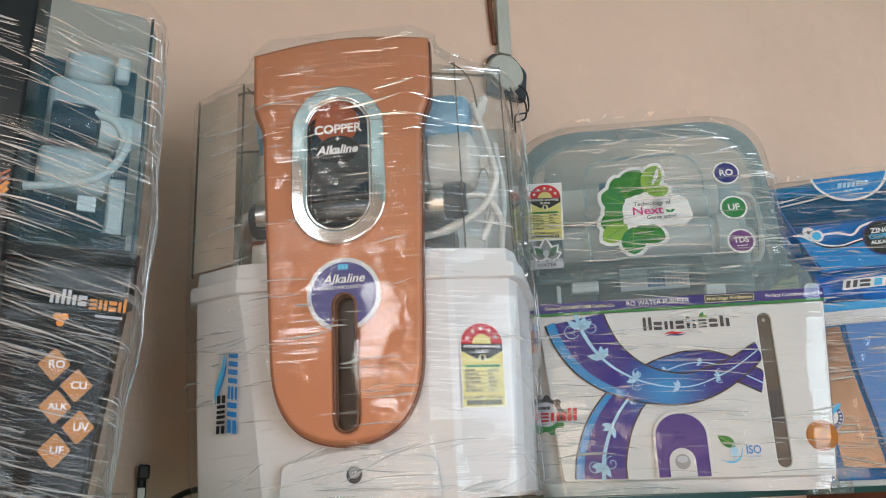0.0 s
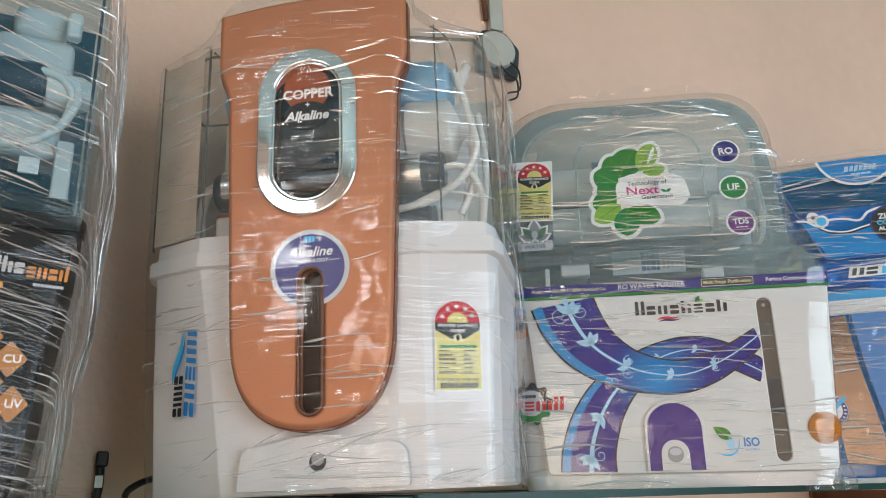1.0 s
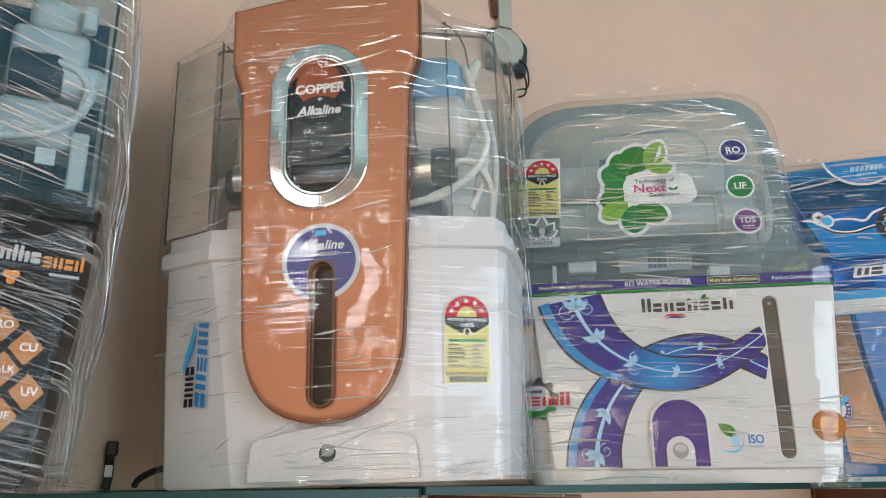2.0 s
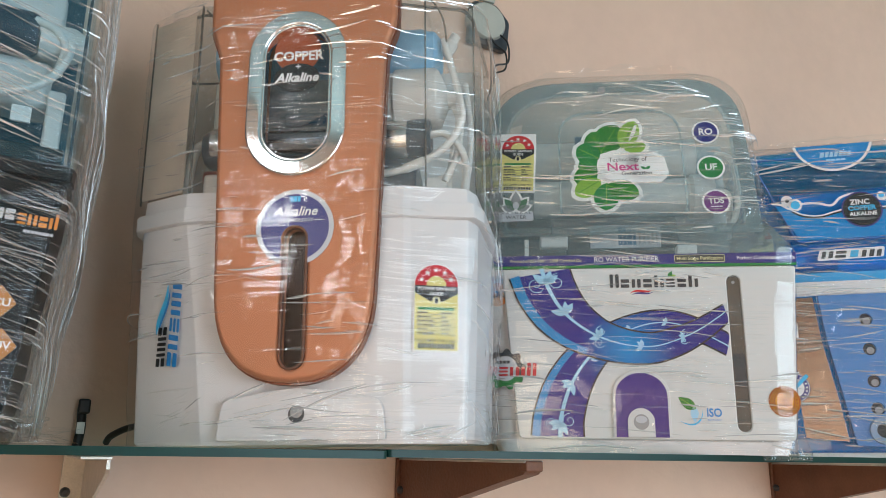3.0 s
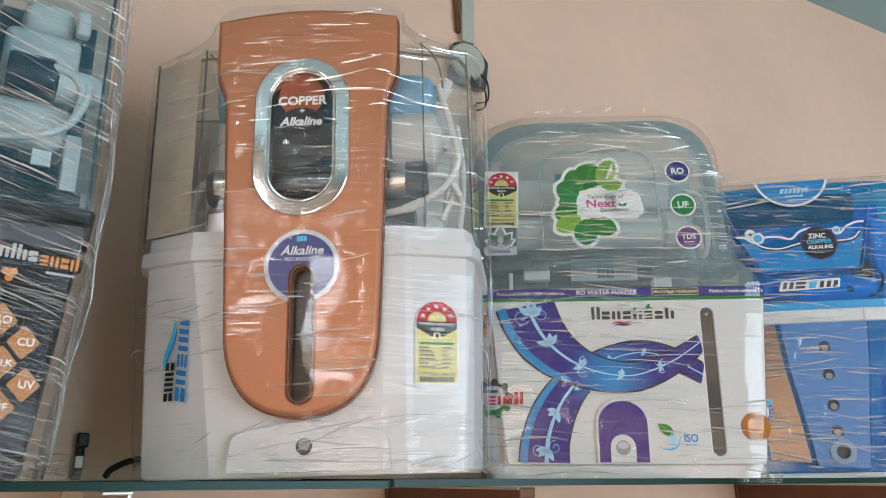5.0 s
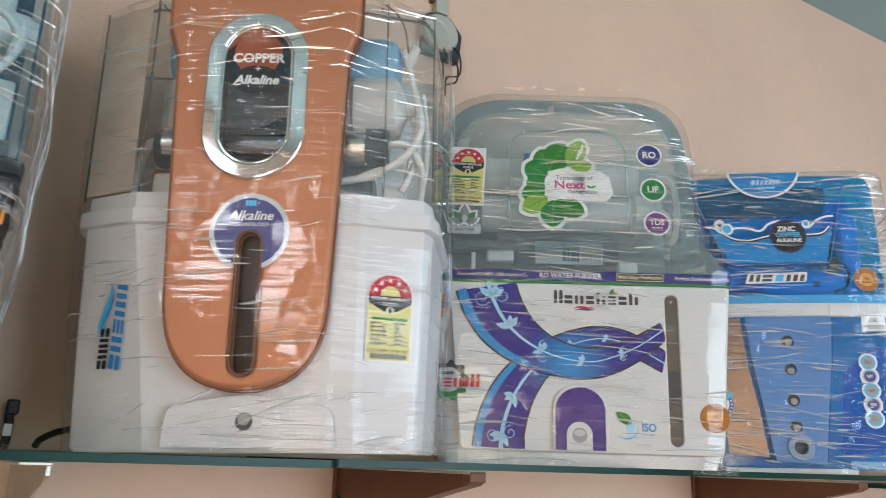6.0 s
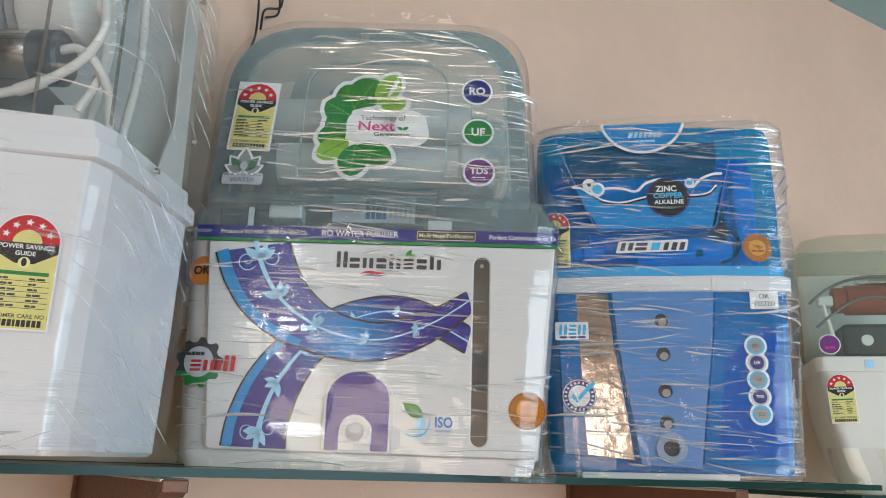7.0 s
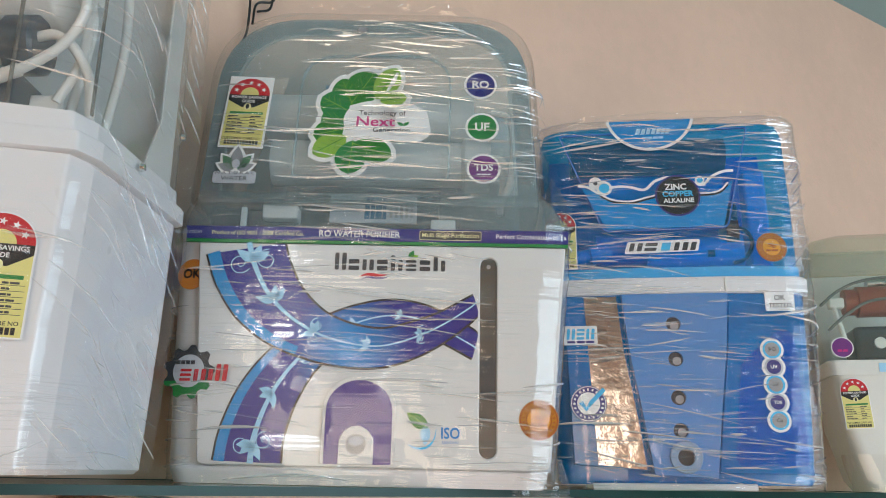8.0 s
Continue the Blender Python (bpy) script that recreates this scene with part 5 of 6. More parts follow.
words("Next", 0.0185, L3 @ pose(0.0, 0.4045 * kz, 0), INK["magenta"], st, bold=0.015, wide=0.045)
words("Generation", 0.0088, L3 @ pose(0.0195, 0.3935 * kz, 0), INK["dark"], st, wide=0.043, bold=0.008)
for a in (150, 35):
    part("small_leaf", plate([(p, q * kz) for p, q in leaf(0.033, 0.4000, 0.0085, 0.0042, a)], L3, 0, 0.0002), INK["green"], st)
# lotus mark
LT = LS @ pose(-0.006, 0.0, 0)
lm = part("lotus_sticker", plate(rrect(-0.180, 0.3225 * kz, -0.131, 0.338 * kz, 0.004), LT, 0, 0.0004), INK["silver"], hood, "pale lotus sticker with small print")
for a, ln, c_ in ((158, 0.026, "grey"), (22, 0.026, "grey"), (130, 0.030, "lotus"), (50, 0.030, "lotus"), (90, 0.036, "grey")):
    part("lotus_petal", plate(leaf(-0.1555, 0.3385 * kz, ln, ln * 0.60, a), LT, 0.0003, 0.0008), INK["white"], lm)
    part("petal_field", plate(leaf(-0.1555 + 0.003 * math.cos(radians(a)), 0.3385 * kz + 0.003 * math.sin(radians(a)), ln - 0.007, ln * 0.40, a), LT, 0.0008, 0.0010), INK[c_], lm)
part("lotus_drop", plate(circle(-0.1555, 0.347 * kz, 0.0045, 16, 0.006), LT, 0.0010, 0.0013), INK["silver"], lm)
words("N A T U R A L", 0.0048, LT @ pose(-0.1555, 0.3355 * kz, 0.0007), INK["dark"], lm, wide=0.044)
words("WATER", 0.0078, LT @ pose(-0.1555, 0.3285 * kz, 0.0007), INK["dark"], lm, wide=0.030)
# inner parts behind the hood
part("membrane_housing", lathe([(0.0, -0.14), (0.030, -0.14), (0.030, 0.12), (0.0, 0.12)], pose(-0.01, 0.115, 0.445, 0, 90), 24), HOUSING, sw, "pale membrane housing")
part("filter_housing", lathe([(0.0, -0.13), (0.028, -0.13), (0.028, 0.10), (0.034, 0.105), (0.034, 0.135), (0.0, 0.135)], pose(-0.005, 0.10, 0.378, 0, 90), 20), HOUSING, sw, "white filter housing")
part("pump", lathe([(0.0, -0.09), (0.030, -0.09), (0.030, 0.09), (0.0, 0.09)], pose(-0.02, 0.09, 0.312, 0, 90), 20), DARK, sw, "dark booster pump")
part("pump_label", box(-0.055, 0.045, 0.055, 0.058, 0.288, 0.322), INK["silver"], sw, "pale printed pump label")
bars([1, 0.8, 1.2, 0.7], -0.015, 0.010, 0.292, 0.319, face(0, 0.0548, 0), INK["teal"], sw, "pump_print")
for i in range(5):
    part("pump_print", box(0.014 + 0.006 * i, 0.017 + 0.006 * i, 0.0540, 0.0548, 0.294, 0.316), INK["grey"], sw)
part("blue_tag", box(-0.072, -0.045, 0.068, 0.071, 0.445, 0.468), INK["teal"], sw, "small blue tag")
part("power_adapter", box(-0.190, -0.09, 0.05, 0.10, 0.266, 0.300, 0.003), DARK, sw)
part("float_valve", box(-0.128, -0.088, 0.035, 0.06, 0.285, 0.302, 0.003), HOUSING, sw)
part("valve_stem", box(-0.150, -0.144, 0.03, 0.036, 0.266, 0.296, 0.001), TUBE, sw)
part("small_valve", box(0.062, 0.09, 0.030, 0.05, 0.266, 0.285, 0.003), HOUSING, sw)
part("tank_floor", box(-0.19, 0.19, 0.02, 0.19, 0.2635, 0.266), INK["grey"], sw)
part("back_plate", box(-0.19, 0.175, 0.205, 0.209, 0.263, 0.50), HOUSING, sw)
for pts in ([(0.13, 0.06, 0.43), (0.15, 0.055, 0.42), (0.156, 0.05, 0.38), (0.15, 0.05, 0.33), (0.13, 0.05, 0.31)], [(0.12, 0.07, 0.375), (0.145, 0.06, 0.365), (0.14, 0.06, 0.30)]):
    part("water_tube", pipe(smooth_path(pts, 6), 0.0042), TUBE, sw)


def sw_film(h):
    if h < 0.268:
        f, hl, hr = -0.0135, 0.196 + 0.02 * h / 0.268, 0.193 + 0.022 * h / 0.268
    else:
        t = min(1.0, (h - 0.268) / 0.050)
        f = -0.0135 + t * (hood_front(0.32) + 0.004) if h < 0.323 else hood_front(h) - 0.010
        hl, hr = 0.214 - 0.006 * t, 0.215 - 0.022 * t
        if h > 0.42:
            k = (h - 0.42) / 0.122
            hl -= 0.115 * k ** 2.6
            hr -= 0.095 * k ** 2.6
    b = 0.206 if h < 0.4 else 0.206 + 0.015 * (h - 0.4)
    return [(-hl, b), (-hl, f + 0.03), (-hl + 0.012, f + 0.008), (-hl + 0.03, f), (0.0, f - 0.001), (hr - 0.03, f), (hr - 0.010, f + 0.008), (hr, f + 0.03), (hr - 0.002, b)]


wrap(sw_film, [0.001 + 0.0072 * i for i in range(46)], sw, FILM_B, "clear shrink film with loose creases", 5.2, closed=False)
folds(sw_film, 0.004, 0.318, 260, -2, sw, FOLD, 23, clump=0.5)
folds(sw_film, 0.325, 0.545, 220, -2, sw, FOLD, 27, 0.22, 0.78, lift=0.004, clump=0.5)
shell = []
for y_, grow in ((-0.0085, -0.030), (-0.0080, -0.012), (-0.004, 0.001), (0.004, 0.006), (0.05, 0.008), (0.10, 0.009), (0.150, 0.008)):
    pts = []
    for x, z in rounded([(-0.203 - grow, 0.302, 0.004), (0.184 + grow, 0.302, 0.004), (0.172 + grow, 0.561 + grow, 0.090), (-0.202 - grow, 0.563 + grow, 0.105)], 14):
        z += 0.003 * noise.noise(Vector((x * 22, y_ * 40, 1.3)))
        pts.append((x, hood_front(z) + y_ + 0.002 * noise.noise(Vector((x * 9, z * 50, 4.0))), z))
    shell.append(pts)
part("hood_film", loft(shell), FILM_B, sw, "clear film pulled over the hood")
HT = hood_front(0.565)
ruffle([(-0.165, HT, 0.540), (-0.110, HT, 0.562), (-0.030, HT, 0.567), (0.040, HT, 0.566), (0.090, HT, 0.563), (0.140, HT, 0.541)], 0.018, sw, FILM_B, 6.0, 90)
part("film_corner", loft([[(0.178 + 0.026 * math.cos(a) * s, 0.012 + 0.024 * math.sin(a) * s, z) for a in [2 * math.pi * i / 18 for i in range(18)]] for s, z in ((1.1, -0.006), (1.15, 0.004), (0.8, 0.03))], caps=False), FILM_B, sw, "loose film corner")
part("film_wing", loft([[(0.196 + x, y, z) for x, y in ((0.0, 0.02), (0.018 * s, 0.03), (0.020 * s, 0.06), (0.0, 0.09))] for s, z in ((0.7, 0.255), (1.0, 0.28), (0.9, 0.31), (0.1, 0.335))], caps=False), FILM_B, sw)


# ---- blue purifier ----
ro = thing("water_purifier", pose(1.015, 1.002, SHELF, 0, -0.8, -38), "translucent blue water purifier with a white band in shrink film", "water purifier", "wrapped water purifiers on the shelf")


def ro_ring(h, half, front, depth, rad=0.022):
    return [(x, y, h) for x, y in rounded([(-half, front + 0.010, rad), (-0.075, front, 0.02), (0.075, front, 0.02), (half, front + 0.010, rad), (half + 0.002, depth, 0.02), (-half - 0.002, depth, 0.02)], 5)]


part("foot", box(-0.12, 0.085, 0.0, 0.15, -0.0005, 0.008, 0.002), WHITE, ro, "white foot plate")
part("body", loft([ro_ring(0.006, 0.160, 0.006, 0.185), ro_ring(0.012, 0.163, 0.004, 0.187), ro_ring(0.13, 0.170, 0.002, 0.188), ro_ring(0.256, 0.174, 0.0, 0.19)]), BLUE_BODY, ro, "glossy blue tank body")
part("band", loft([ro_ring(0.254, 0.176, -0.003, 0.192), ro_ring(0.256, 0.179, -0.005, 0.194), ro_ring(0.273, 0.180, -0.005, 0.194), ro_ring(0.277, 0.177, -0.003, 0.192)]), WHITE, ro, "white rim band")
for x in (-0.072, 0.066):
    part("band_step", box(x, x + 0.002, -0.0062, -0.002, 0.2565, 0.2745), OFFWHITE, ro)
FR = face(0, 0.0, 0)
col = [(-0.072, 0.2535), (-0.066, 0.18), (-0.052, 0.09), (-0.042, 0.018), (0.036, 0.014), (0.046, 0.09), (0.060, 0.18), (0.067, 0.2535)]
holes = [circle(-0.006, z, 0.0095, 20) for z in (0.212, 0.165, 0.115, 0.073)]
pan = part("centre_panel", plate(col, FR, 0.0, 0.008, holes=holes + [circle(-0.002, 0.040, 0.0105, 22)], bevel=0.003), BLUE_PANEL, ro, "lighter blue frosted centre panel")
for z in (0.212, 0.165, 0.115, 0.073):
    part("panel_hole", plate(circle(-0.006, z, 0.0098, 20), FR, 0.0015, 0.003), DARK, pan)
    part("hole_shine", plate(circle(-0.004, z - 0.002, 0.0055, 16), FR, 0.003, 0.0045), INK["grey"], pan)
part("tap_ring", plate(circle(-0.002, 0.040, 0.0205, 36), FR, 0.007, 0.0115, holes=[circle(-0.002, 0.040, 0.0105, 24)], bevel=0.0015), INK["steelblue"], pan, "pale blue tap ring")
part("tap_hole", plate(circle(-0.002, 0.040, 0.0108, 24), FR, 0.002, 0.004), DARK, pan)
# mirror-like strip left of the centre panel
MIRROR = mat("mirror_trim", (0.62, 0.60, 0.60), 0.10, 1.0, vary=0.05, scale=10, bump=0.3, bump_scale=30)
part("left_panel", plate([(-0.150, 0.2535), (-0.143, 0.03), (-0.046, 0.022), (-0.055, 0.09), (-0.069, 0.18), (-0.075, 0.2535)], face(0, 0.0, 0, -2), -0.012, 0.0035, bevel=0.002), BLUE_BODY, ro, "glossy dark blue side panel")
part("mirror_strip", plate([(-0.122, 0.252), (-0.112, 0.03), (-0.050, 0.024), (-0.058, 0.09), (-0.072, 0.18), (-0.078, 0.252)], face(0, 0.0, 0, -2), 0.0035, 0.0045, bevel=0.0005), MIRROR, ro, "mirror-bright strip beside the centre panel")
part("right_panel", plate([(0.070, 0.2535), (0.063, 0.18), (0.049, 0.09), (0.039, 0.02), (0.150, 0.02), (0.162, 0.2535)], face(0, 0.0, 0, 2), -0.012, 0.0035, bevel=0.002), BLUE_BODY, ro, "glossy dark blue side panel")
part("right_window", plate(rounded([(0.078, 0.16, 0.02), (0.150, 0.222, 0.03), (0.150, 0.03, 0.01), (0.060, 0.03, 0.01)]), face(0, 0, 0, 2), 0.0036, 0.0042), BLUE_COVER, ro)
# stickers on the lower front
KR = face(0, 0, 0, 2) @ pose(0, 0, 0.0045)
oks = part("ok_sticker", plate(rrect(0.1165, 0.2290, 0.1545, 0.2545, 0.002), KR, 0, 0.0005), INK["white"], ro, "small white checked sticker")
words("OK", 0.0098, KR @ pose(0.1355, 0.2468, 0.0007), INK["dark"], oks)
words("TESTED", 0.0088, KR @ pose(0.1355, 0.2362, 0.0007), INK["dark"], oks)
ch = part("badge_chain", plate(circle(0.1185, 0.1775, 0.0150, 28), KR, 0, 0.0005), INK["white"], ro, "white chain sticker of five round badges")
for i, (t_, c_) in enumerate((("RO", "grey"), ("UV", "navy"), ("UF", "grey"), ("TDS", "navy"), ("Cu", "grey"))):
    z = 0.1775 - 0.0228 * i
    if i:
        part("chain_link", plate(circle(0.1185, z, 0.0150, 28), KR, 0, 0.0005 + 0.00003 * i), INK["white"], ch)
    part("badge_ring", plate(circle(0.1185, z, 0.0118, 26), KR, 0.0006, 0.0010), INK["cyan" if i % 2 == 0 else "silver"], ch)
    part("badge_disc", plate(circle(0.1185, z, 0.0092, 24), KR, 0.0010, 0.0013), INK[c_], ch)
    words(t_, 0.0068 if len(t_) == 2 else 0.0055, KR @ pose(0.1185, z, 0.0015), INK["white" if c_ == "navy" else "dark"], ch, bold=0.02)
KL = face(0, 0, 0, -2) @ pose(0, 0, 0.0045)
iso = part("certificate_sticker", plate(circle(-0.121, 0.108, 0.0235), KL, 0, 0.0005), INK["navy"], ro, "round navy and white certificate sticker with tick")
part("certificate_rim", plate(circle(-0.121, 0.108, 0.0228), KL, 0.0005, 0.0008, holes=[circle(-0.121, 0.108, 0.0218)]), INK["white"], iso)
part("certificate_disc", plate(circle(-0.121, 0.108, 0.0150), KL, 0.0005, 0.0008), INK["white"], iso)
for i in range(20):
    a = 2 * math.pi * i / 20
    part("certificate_mark", plate([(-0.0012, -0.0016), (0.0012, -0.0016), (0.0012, 0.0016), (-0.0012, 0.0016)], KL @ pose(-0.121, 0.108, 0.0005) @ pose(0, 0, 0, 0, 0, math.degrees(a)) @ pose(0, 0.0185, 0), 0, 0.0003), INK["white"], iso)
stroke([(-0.131, 0.110), (-0.124, 0.101), (-0.118, 0.109), (-0.100, 0.127)], 0.0055, out(KL, 0.0008), INK["cyan"], iso, "tick", 0.0003)
su = part("brand_sticker", plate(rrect(-0.152, 0.186, -0.1055, 0.212, 0.003), KL, 0, 0.0005), INK["white"], ro, "white sticker with cyan bars")
emblem(["pair", "deck", "pair"], -0.147, -0.110, 0.1935, 0.2080, out(KL, 0.0005), INK["cyan"], su, slope=0.1)
bars([1, 1, 1], -0.146, -0.110, 0.1885, 0.1915, out(KL, 0.0005), INK["navy"], su, "print_bars")

# translucent cover with parts behind it


def ro_cover(h, half, lean):
    return ro_ring(h, half, 0.002 + lean, 0.185, 0.026)


part("cover", loft([ro_cover(0.277, 0.172, 0.0), ro_cover(0.38, 0.174, 0.003), ro_cover(0.49, 0.174, 0.008), ro_cover(0.508, 0.170, 0.013), ro_cover(0.515, 0.160, 0.022)]), BLUE_COVER, ro, "translucent blue plastic cover")
part("cover_core", box(-0.16, 0.16, 0.11, 0.115, 0.278, 0.495), BLUE_INSIDE, ro, "blue back plate inside the cover")
part("cover_base", loft([ro_ring(0.2765, 0.173, 0.0005, 0.186), ro_ring(0.292, 0.173, 0.001, 0.186)]), BLUE_INLIGHT, ro, "light blue lower lip of the cover")
FC = face(0, -0.0092, 0, 0, 2.15)
trap = rounded([(-0.148, 0.497, 0.004), (-0.090, 0.345, 0.012), (0.080, 0.347, 0.012), (0.120, 0.500, 0.004)], 5)
trap2 = rounded([(-0.146, 0.495, 0.004), (-0.0885, 0.347, 0.012), (0.0785, 0.349, 0.012), (0.118, 0.498, 0.004)], 5)
part("cover_seam", plate(trap, FC, 0.0, 0.0035, holes=[trap2]), BLUE_INSIDE, ro)
arc = [(-0.016 + 0.062 * math.cos(math.pi * (1.07 + 0.86 * i / 24)), 0.5285 + 0.059 * math.sin(math.pi * (1.07 + 0.86 * i / 24))) for i in range(25)]
FD = out(FC, 0.0035)
part("slogan_field", plate(arc, FD, 0, 0.0004), INK["azure"], ro, "cyan half-moon label")
stroke(arc, 0.0042, out(FD, 0.0004), INK["white"], ro, "white_arc")
bars([1.2, 1, 1, 1, 1, 0.8, 0.9], -0.038, 0.010, 0.4935, 0.5025, out(FD, 0.0004), INK["pale"], ro, "slogan_bars", slope=0.3, gap=0.35)
bars([1, 1, 1, 1], -0.028, 0.002, 0.4860, 0.4895, out(FD, 0.0004), INK["pale"], ro, "slogan_bars")
lower = [(-0.118, 0.413), (-0.085, 0.348), (0.074, 0.350), (0.092, 0.418), (0.07, 0.400), (0.0, 0.396), (-0.06, 0.390)]
part("lower_field", plate(lower, FD, -0.001, 0.0002), INK["azure"], ro, "lighter cyan printed field")
wave = smooth_path([(-0.123, 0.416, 0), (-0.108, 0.413, 0), (-0.093, 0.404, 0), (-0.075, 0.412, 0), (-0.052, 0.412, 0), (-0.030, 0.407, 0), (-0.014, 0.420, 0), (0.010, 0.425, 0), (0.034, 0.417, 0), (0.050, 0.412, 0), (0.064, 0.424, 0), (0.080, 0.431, 0), (0.094, 0.432, 0)], 6)
stroke([(p.x, p.y) for p in wave], 0.0038, out(FD, 0.0004), INK["white"], ro, "white_wave")
wave2 = smooth_path([(-0.092, 0.402, 0), (-0.075, 0.393, 0), (-0.050, 0.390, 0), (-0.024, 0.396, 0), (0.0, 0.400, 0), (0.05, 0.399, 0), (0.072, 0.402, 0), (0.085, 0.414, 0)], 6)
stroke([(p.x, p.y) for p in wave2], 0.0024, out(FD, 0.0004), INK["white"], ro, "white_wave")
stroke([(p.x, p.y - 0.0028) for p in wave2], 0.0026, out(FD, 0.0003), INK["black"], ro, "dark_wave", 0.0003)
for x, z, r_ in ((-0.098, 0.419, 0.0095), (-0.086, 0.411, 0.0110), (0.047, 0.419, 0.0065)):
    part("bubble_rim", plate(circle(x, z, r_, 26), FD, 0.0004, 0.0010), INK["white"], ro)
    part("bubble", plate(circle(x, z, r_ * (0.32 if r_ < 0.0098 and r_ > 0.007 else 0.66), 22), FD, 0.0010, 0.0012), INK["dark" if 0.007 < r_ < 0.0098 else "cyan"], ro)
zc = part("round_sticker", plate(circle(0.015, 0.3965, 0.0310), FD, 0.0008, 0.0013), INK["navy"], ro, "round black and navy sticker with white words")
part("disc", plate(circle(0.015, 0.3965, 0.0285), FD, 0.0013, 0.0016), INK["black"], zc)
words("ZINC", 0.0125, FD @ pose(0.013, 0.4090, 0.0018), INK["white"], zc, bold=0.03)
words("COPPER", 0.0115, FD @ pose(0.015, 0.3985, 0.0018), INK["cyan"], zc, bold=0.03)
words("ALKALINE", 0.0092, FD @ pose(0.016, 0.3885, 0.0018), INK["white"], zc, bold=0.03)
words("TECHNOLOGY", 0.0048, FD @ pose(0.016, 0.3805, 0.0018), INK["grey"], zc)
FP = FD @ pose(0, 0.011, 0)
bs = part("brand_plate", plate(rounded([(-0.064, 0.3005, 0.003), (0.036, 0.3035, 0.003), (0.040, 0.3205, 0.003), (-0.058, 0.3185, 0.003)]), FP, 0, 0.0005), INK["white"], ro, "white plate with slanted dark bars")
for row, x0, x1, tone in ((["pair", "stack"], -0.0575, -0.0205, "dark"), (["bar"], -0.0145, -0.0025, "cyan"), (["pair", "bar"], 0.003, 0.032, "dark")):
    emblem(row, x0, x1, 0.3045, 0.3160, FP @ pose(0, 0, 0.0005), INK[tone], bs, slope=0.3)
gold_seal(ro, face(0.132, 0.0035, 0.3165, 6, 2) @ pose(0, 0, 0.0052), 0.0205)
power_sticker(ro, face(-0.150, 0.004, 0.292, -5, 2) @ pose(0, 0, 0.0040), 0.85)
part("membrane_housing", lathe([(0.0, -0.12), (0.026, -0.12), (0.026, 0.105), (0.0, 0.105)], pose(-0.01, 0.06, 0.478, 0, 90), 24), NAVY, ro)
part("filter_housing", lathe([(0.0, -0.10), (0.024, -0.10), (0.024, 0.085), (0.0, 0.085)], pose(0.0, 0.055, 0.42, 0, 90), 24), BLUE_INLIGHT, ro)
part("pump", lathe([(0.0, -0.06), (0.020, -0.06), (0.024, -0.05), (0.024, 0.07), (0.0, 0.07)], pose(0.03, 0.03, 0.318, 0, 90), 22), BLUE_INLIGHT, ro)
part("pump_motor", lathe([(0.0, -0.10), (0.023, -0.10), (0.023, -0.01), (0.0, -0.01)], pose(0.0, 0.030, 0.325, 0, 90), 22), BLUE_INSIDE, ro)
part("pump_cap", lathe([(0.0, -0.004), (0.026, -0.004), (0.026, 0.012), (0.0, 0.012)], pose(0.082, 0.028, 0.345, 0, 90), 18), DARK, ro)
part("side_cap", box(0.082, 0.098, 0.014, 0.03, 0.352, 0.388, 0.005), DARK, ro)
part("inner_bracket", box(0.118, 0.15, 0.05, 0.08, 0.30, 0.45, 0.006), BLUE_INLIGHT, ro)
part("motor_port", box(0.05, 0.06, 0.0045, 0.008, 0.307, 0.317, 0.001), NAVY, ro)
part("water_tube", pipe(smooth_path([(0.085, 0.012, 0.352), (0.105, 0.012, 0.345), (0.112, 0.012, 0.325), (0.10, 0.012, 0.305), (0.085, 0.014, 0.30)], 6), 0.003), NAVY, ro)
part("valve", lathe([(0.0, -0.05), (0.006, -0.05), (0.010, -0.04), (0.010, -0.01), (0.013, -0.008), (0.013, 0.02), (0.0, 0.02)], pose(-0.10, 0.02, 0.318, 0, 80), 14), BLUE_INLIGHT, ro)


def ro_film(h):
    half = 0.170 + 0.016 * min(1.0, h / 0.26) - 0.012 * max(0.0, (h - 0.505) / 0.01)
    f = -0.013 + 0.010 * max(0.0, (h - 0.3) / 0.2)
    return [(-half, 0.19), (-half, 0.025), (-half + 0.012, 0.010 + f), (-half + 0.04, f), (0.0, f - 0.001), (half - 0.04, f), (half - 0.010, 0.008 + f), (half + 0.002, 0.02), (half + 0.004, 0.19)]


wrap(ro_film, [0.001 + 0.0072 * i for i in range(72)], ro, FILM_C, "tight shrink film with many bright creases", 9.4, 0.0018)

ruffle([(-0.176, 0.012, 0.506), (-0.10, 0.006, 0.515), (0.0, 0.005, 0.517), (0.10, 0.006, 0.516), (0.160, 0.010, 0.514), (0.184, 0.016, 0.508)], 0.014, ro, FILM_C, 8.0, 90)
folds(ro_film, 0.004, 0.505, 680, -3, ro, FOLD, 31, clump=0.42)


# ---- black purifier ----
bk = thing("water_purifier", pose(-0.180, 0.940, SHELF - 0.0015, 0, 0, 4), "black water purifier with a smoky cover in crinkled shrink film", "water purifier", "wrapped water purifiers on the shelf")


def bk_narrow(h):
    """The tank draws in towards its foot."""
    return 0.024 * max(0.0, 1 - h / 0.245)


def bk_ring(h, grow=0.0, front=0.0):
    g_ = grow
    n_ = bk_narrow(h)
    return [(x, y, h) for x, y in rounded([(-0.075, front - g_, 0.004), (0.030 + g_ - n_, front - g_, 0.006), (0.034 + g_ - n_, front + 0.006, 0.006), (0.052 + g_ - n_, 0.20 + g_, 0.02), (-0.30 - g_, 0.30 + g_, 0.02), (-0.335 - g_, 0.12, 0.01), (-0.225, front + 0.055 - g_, 0.006)], 4)]


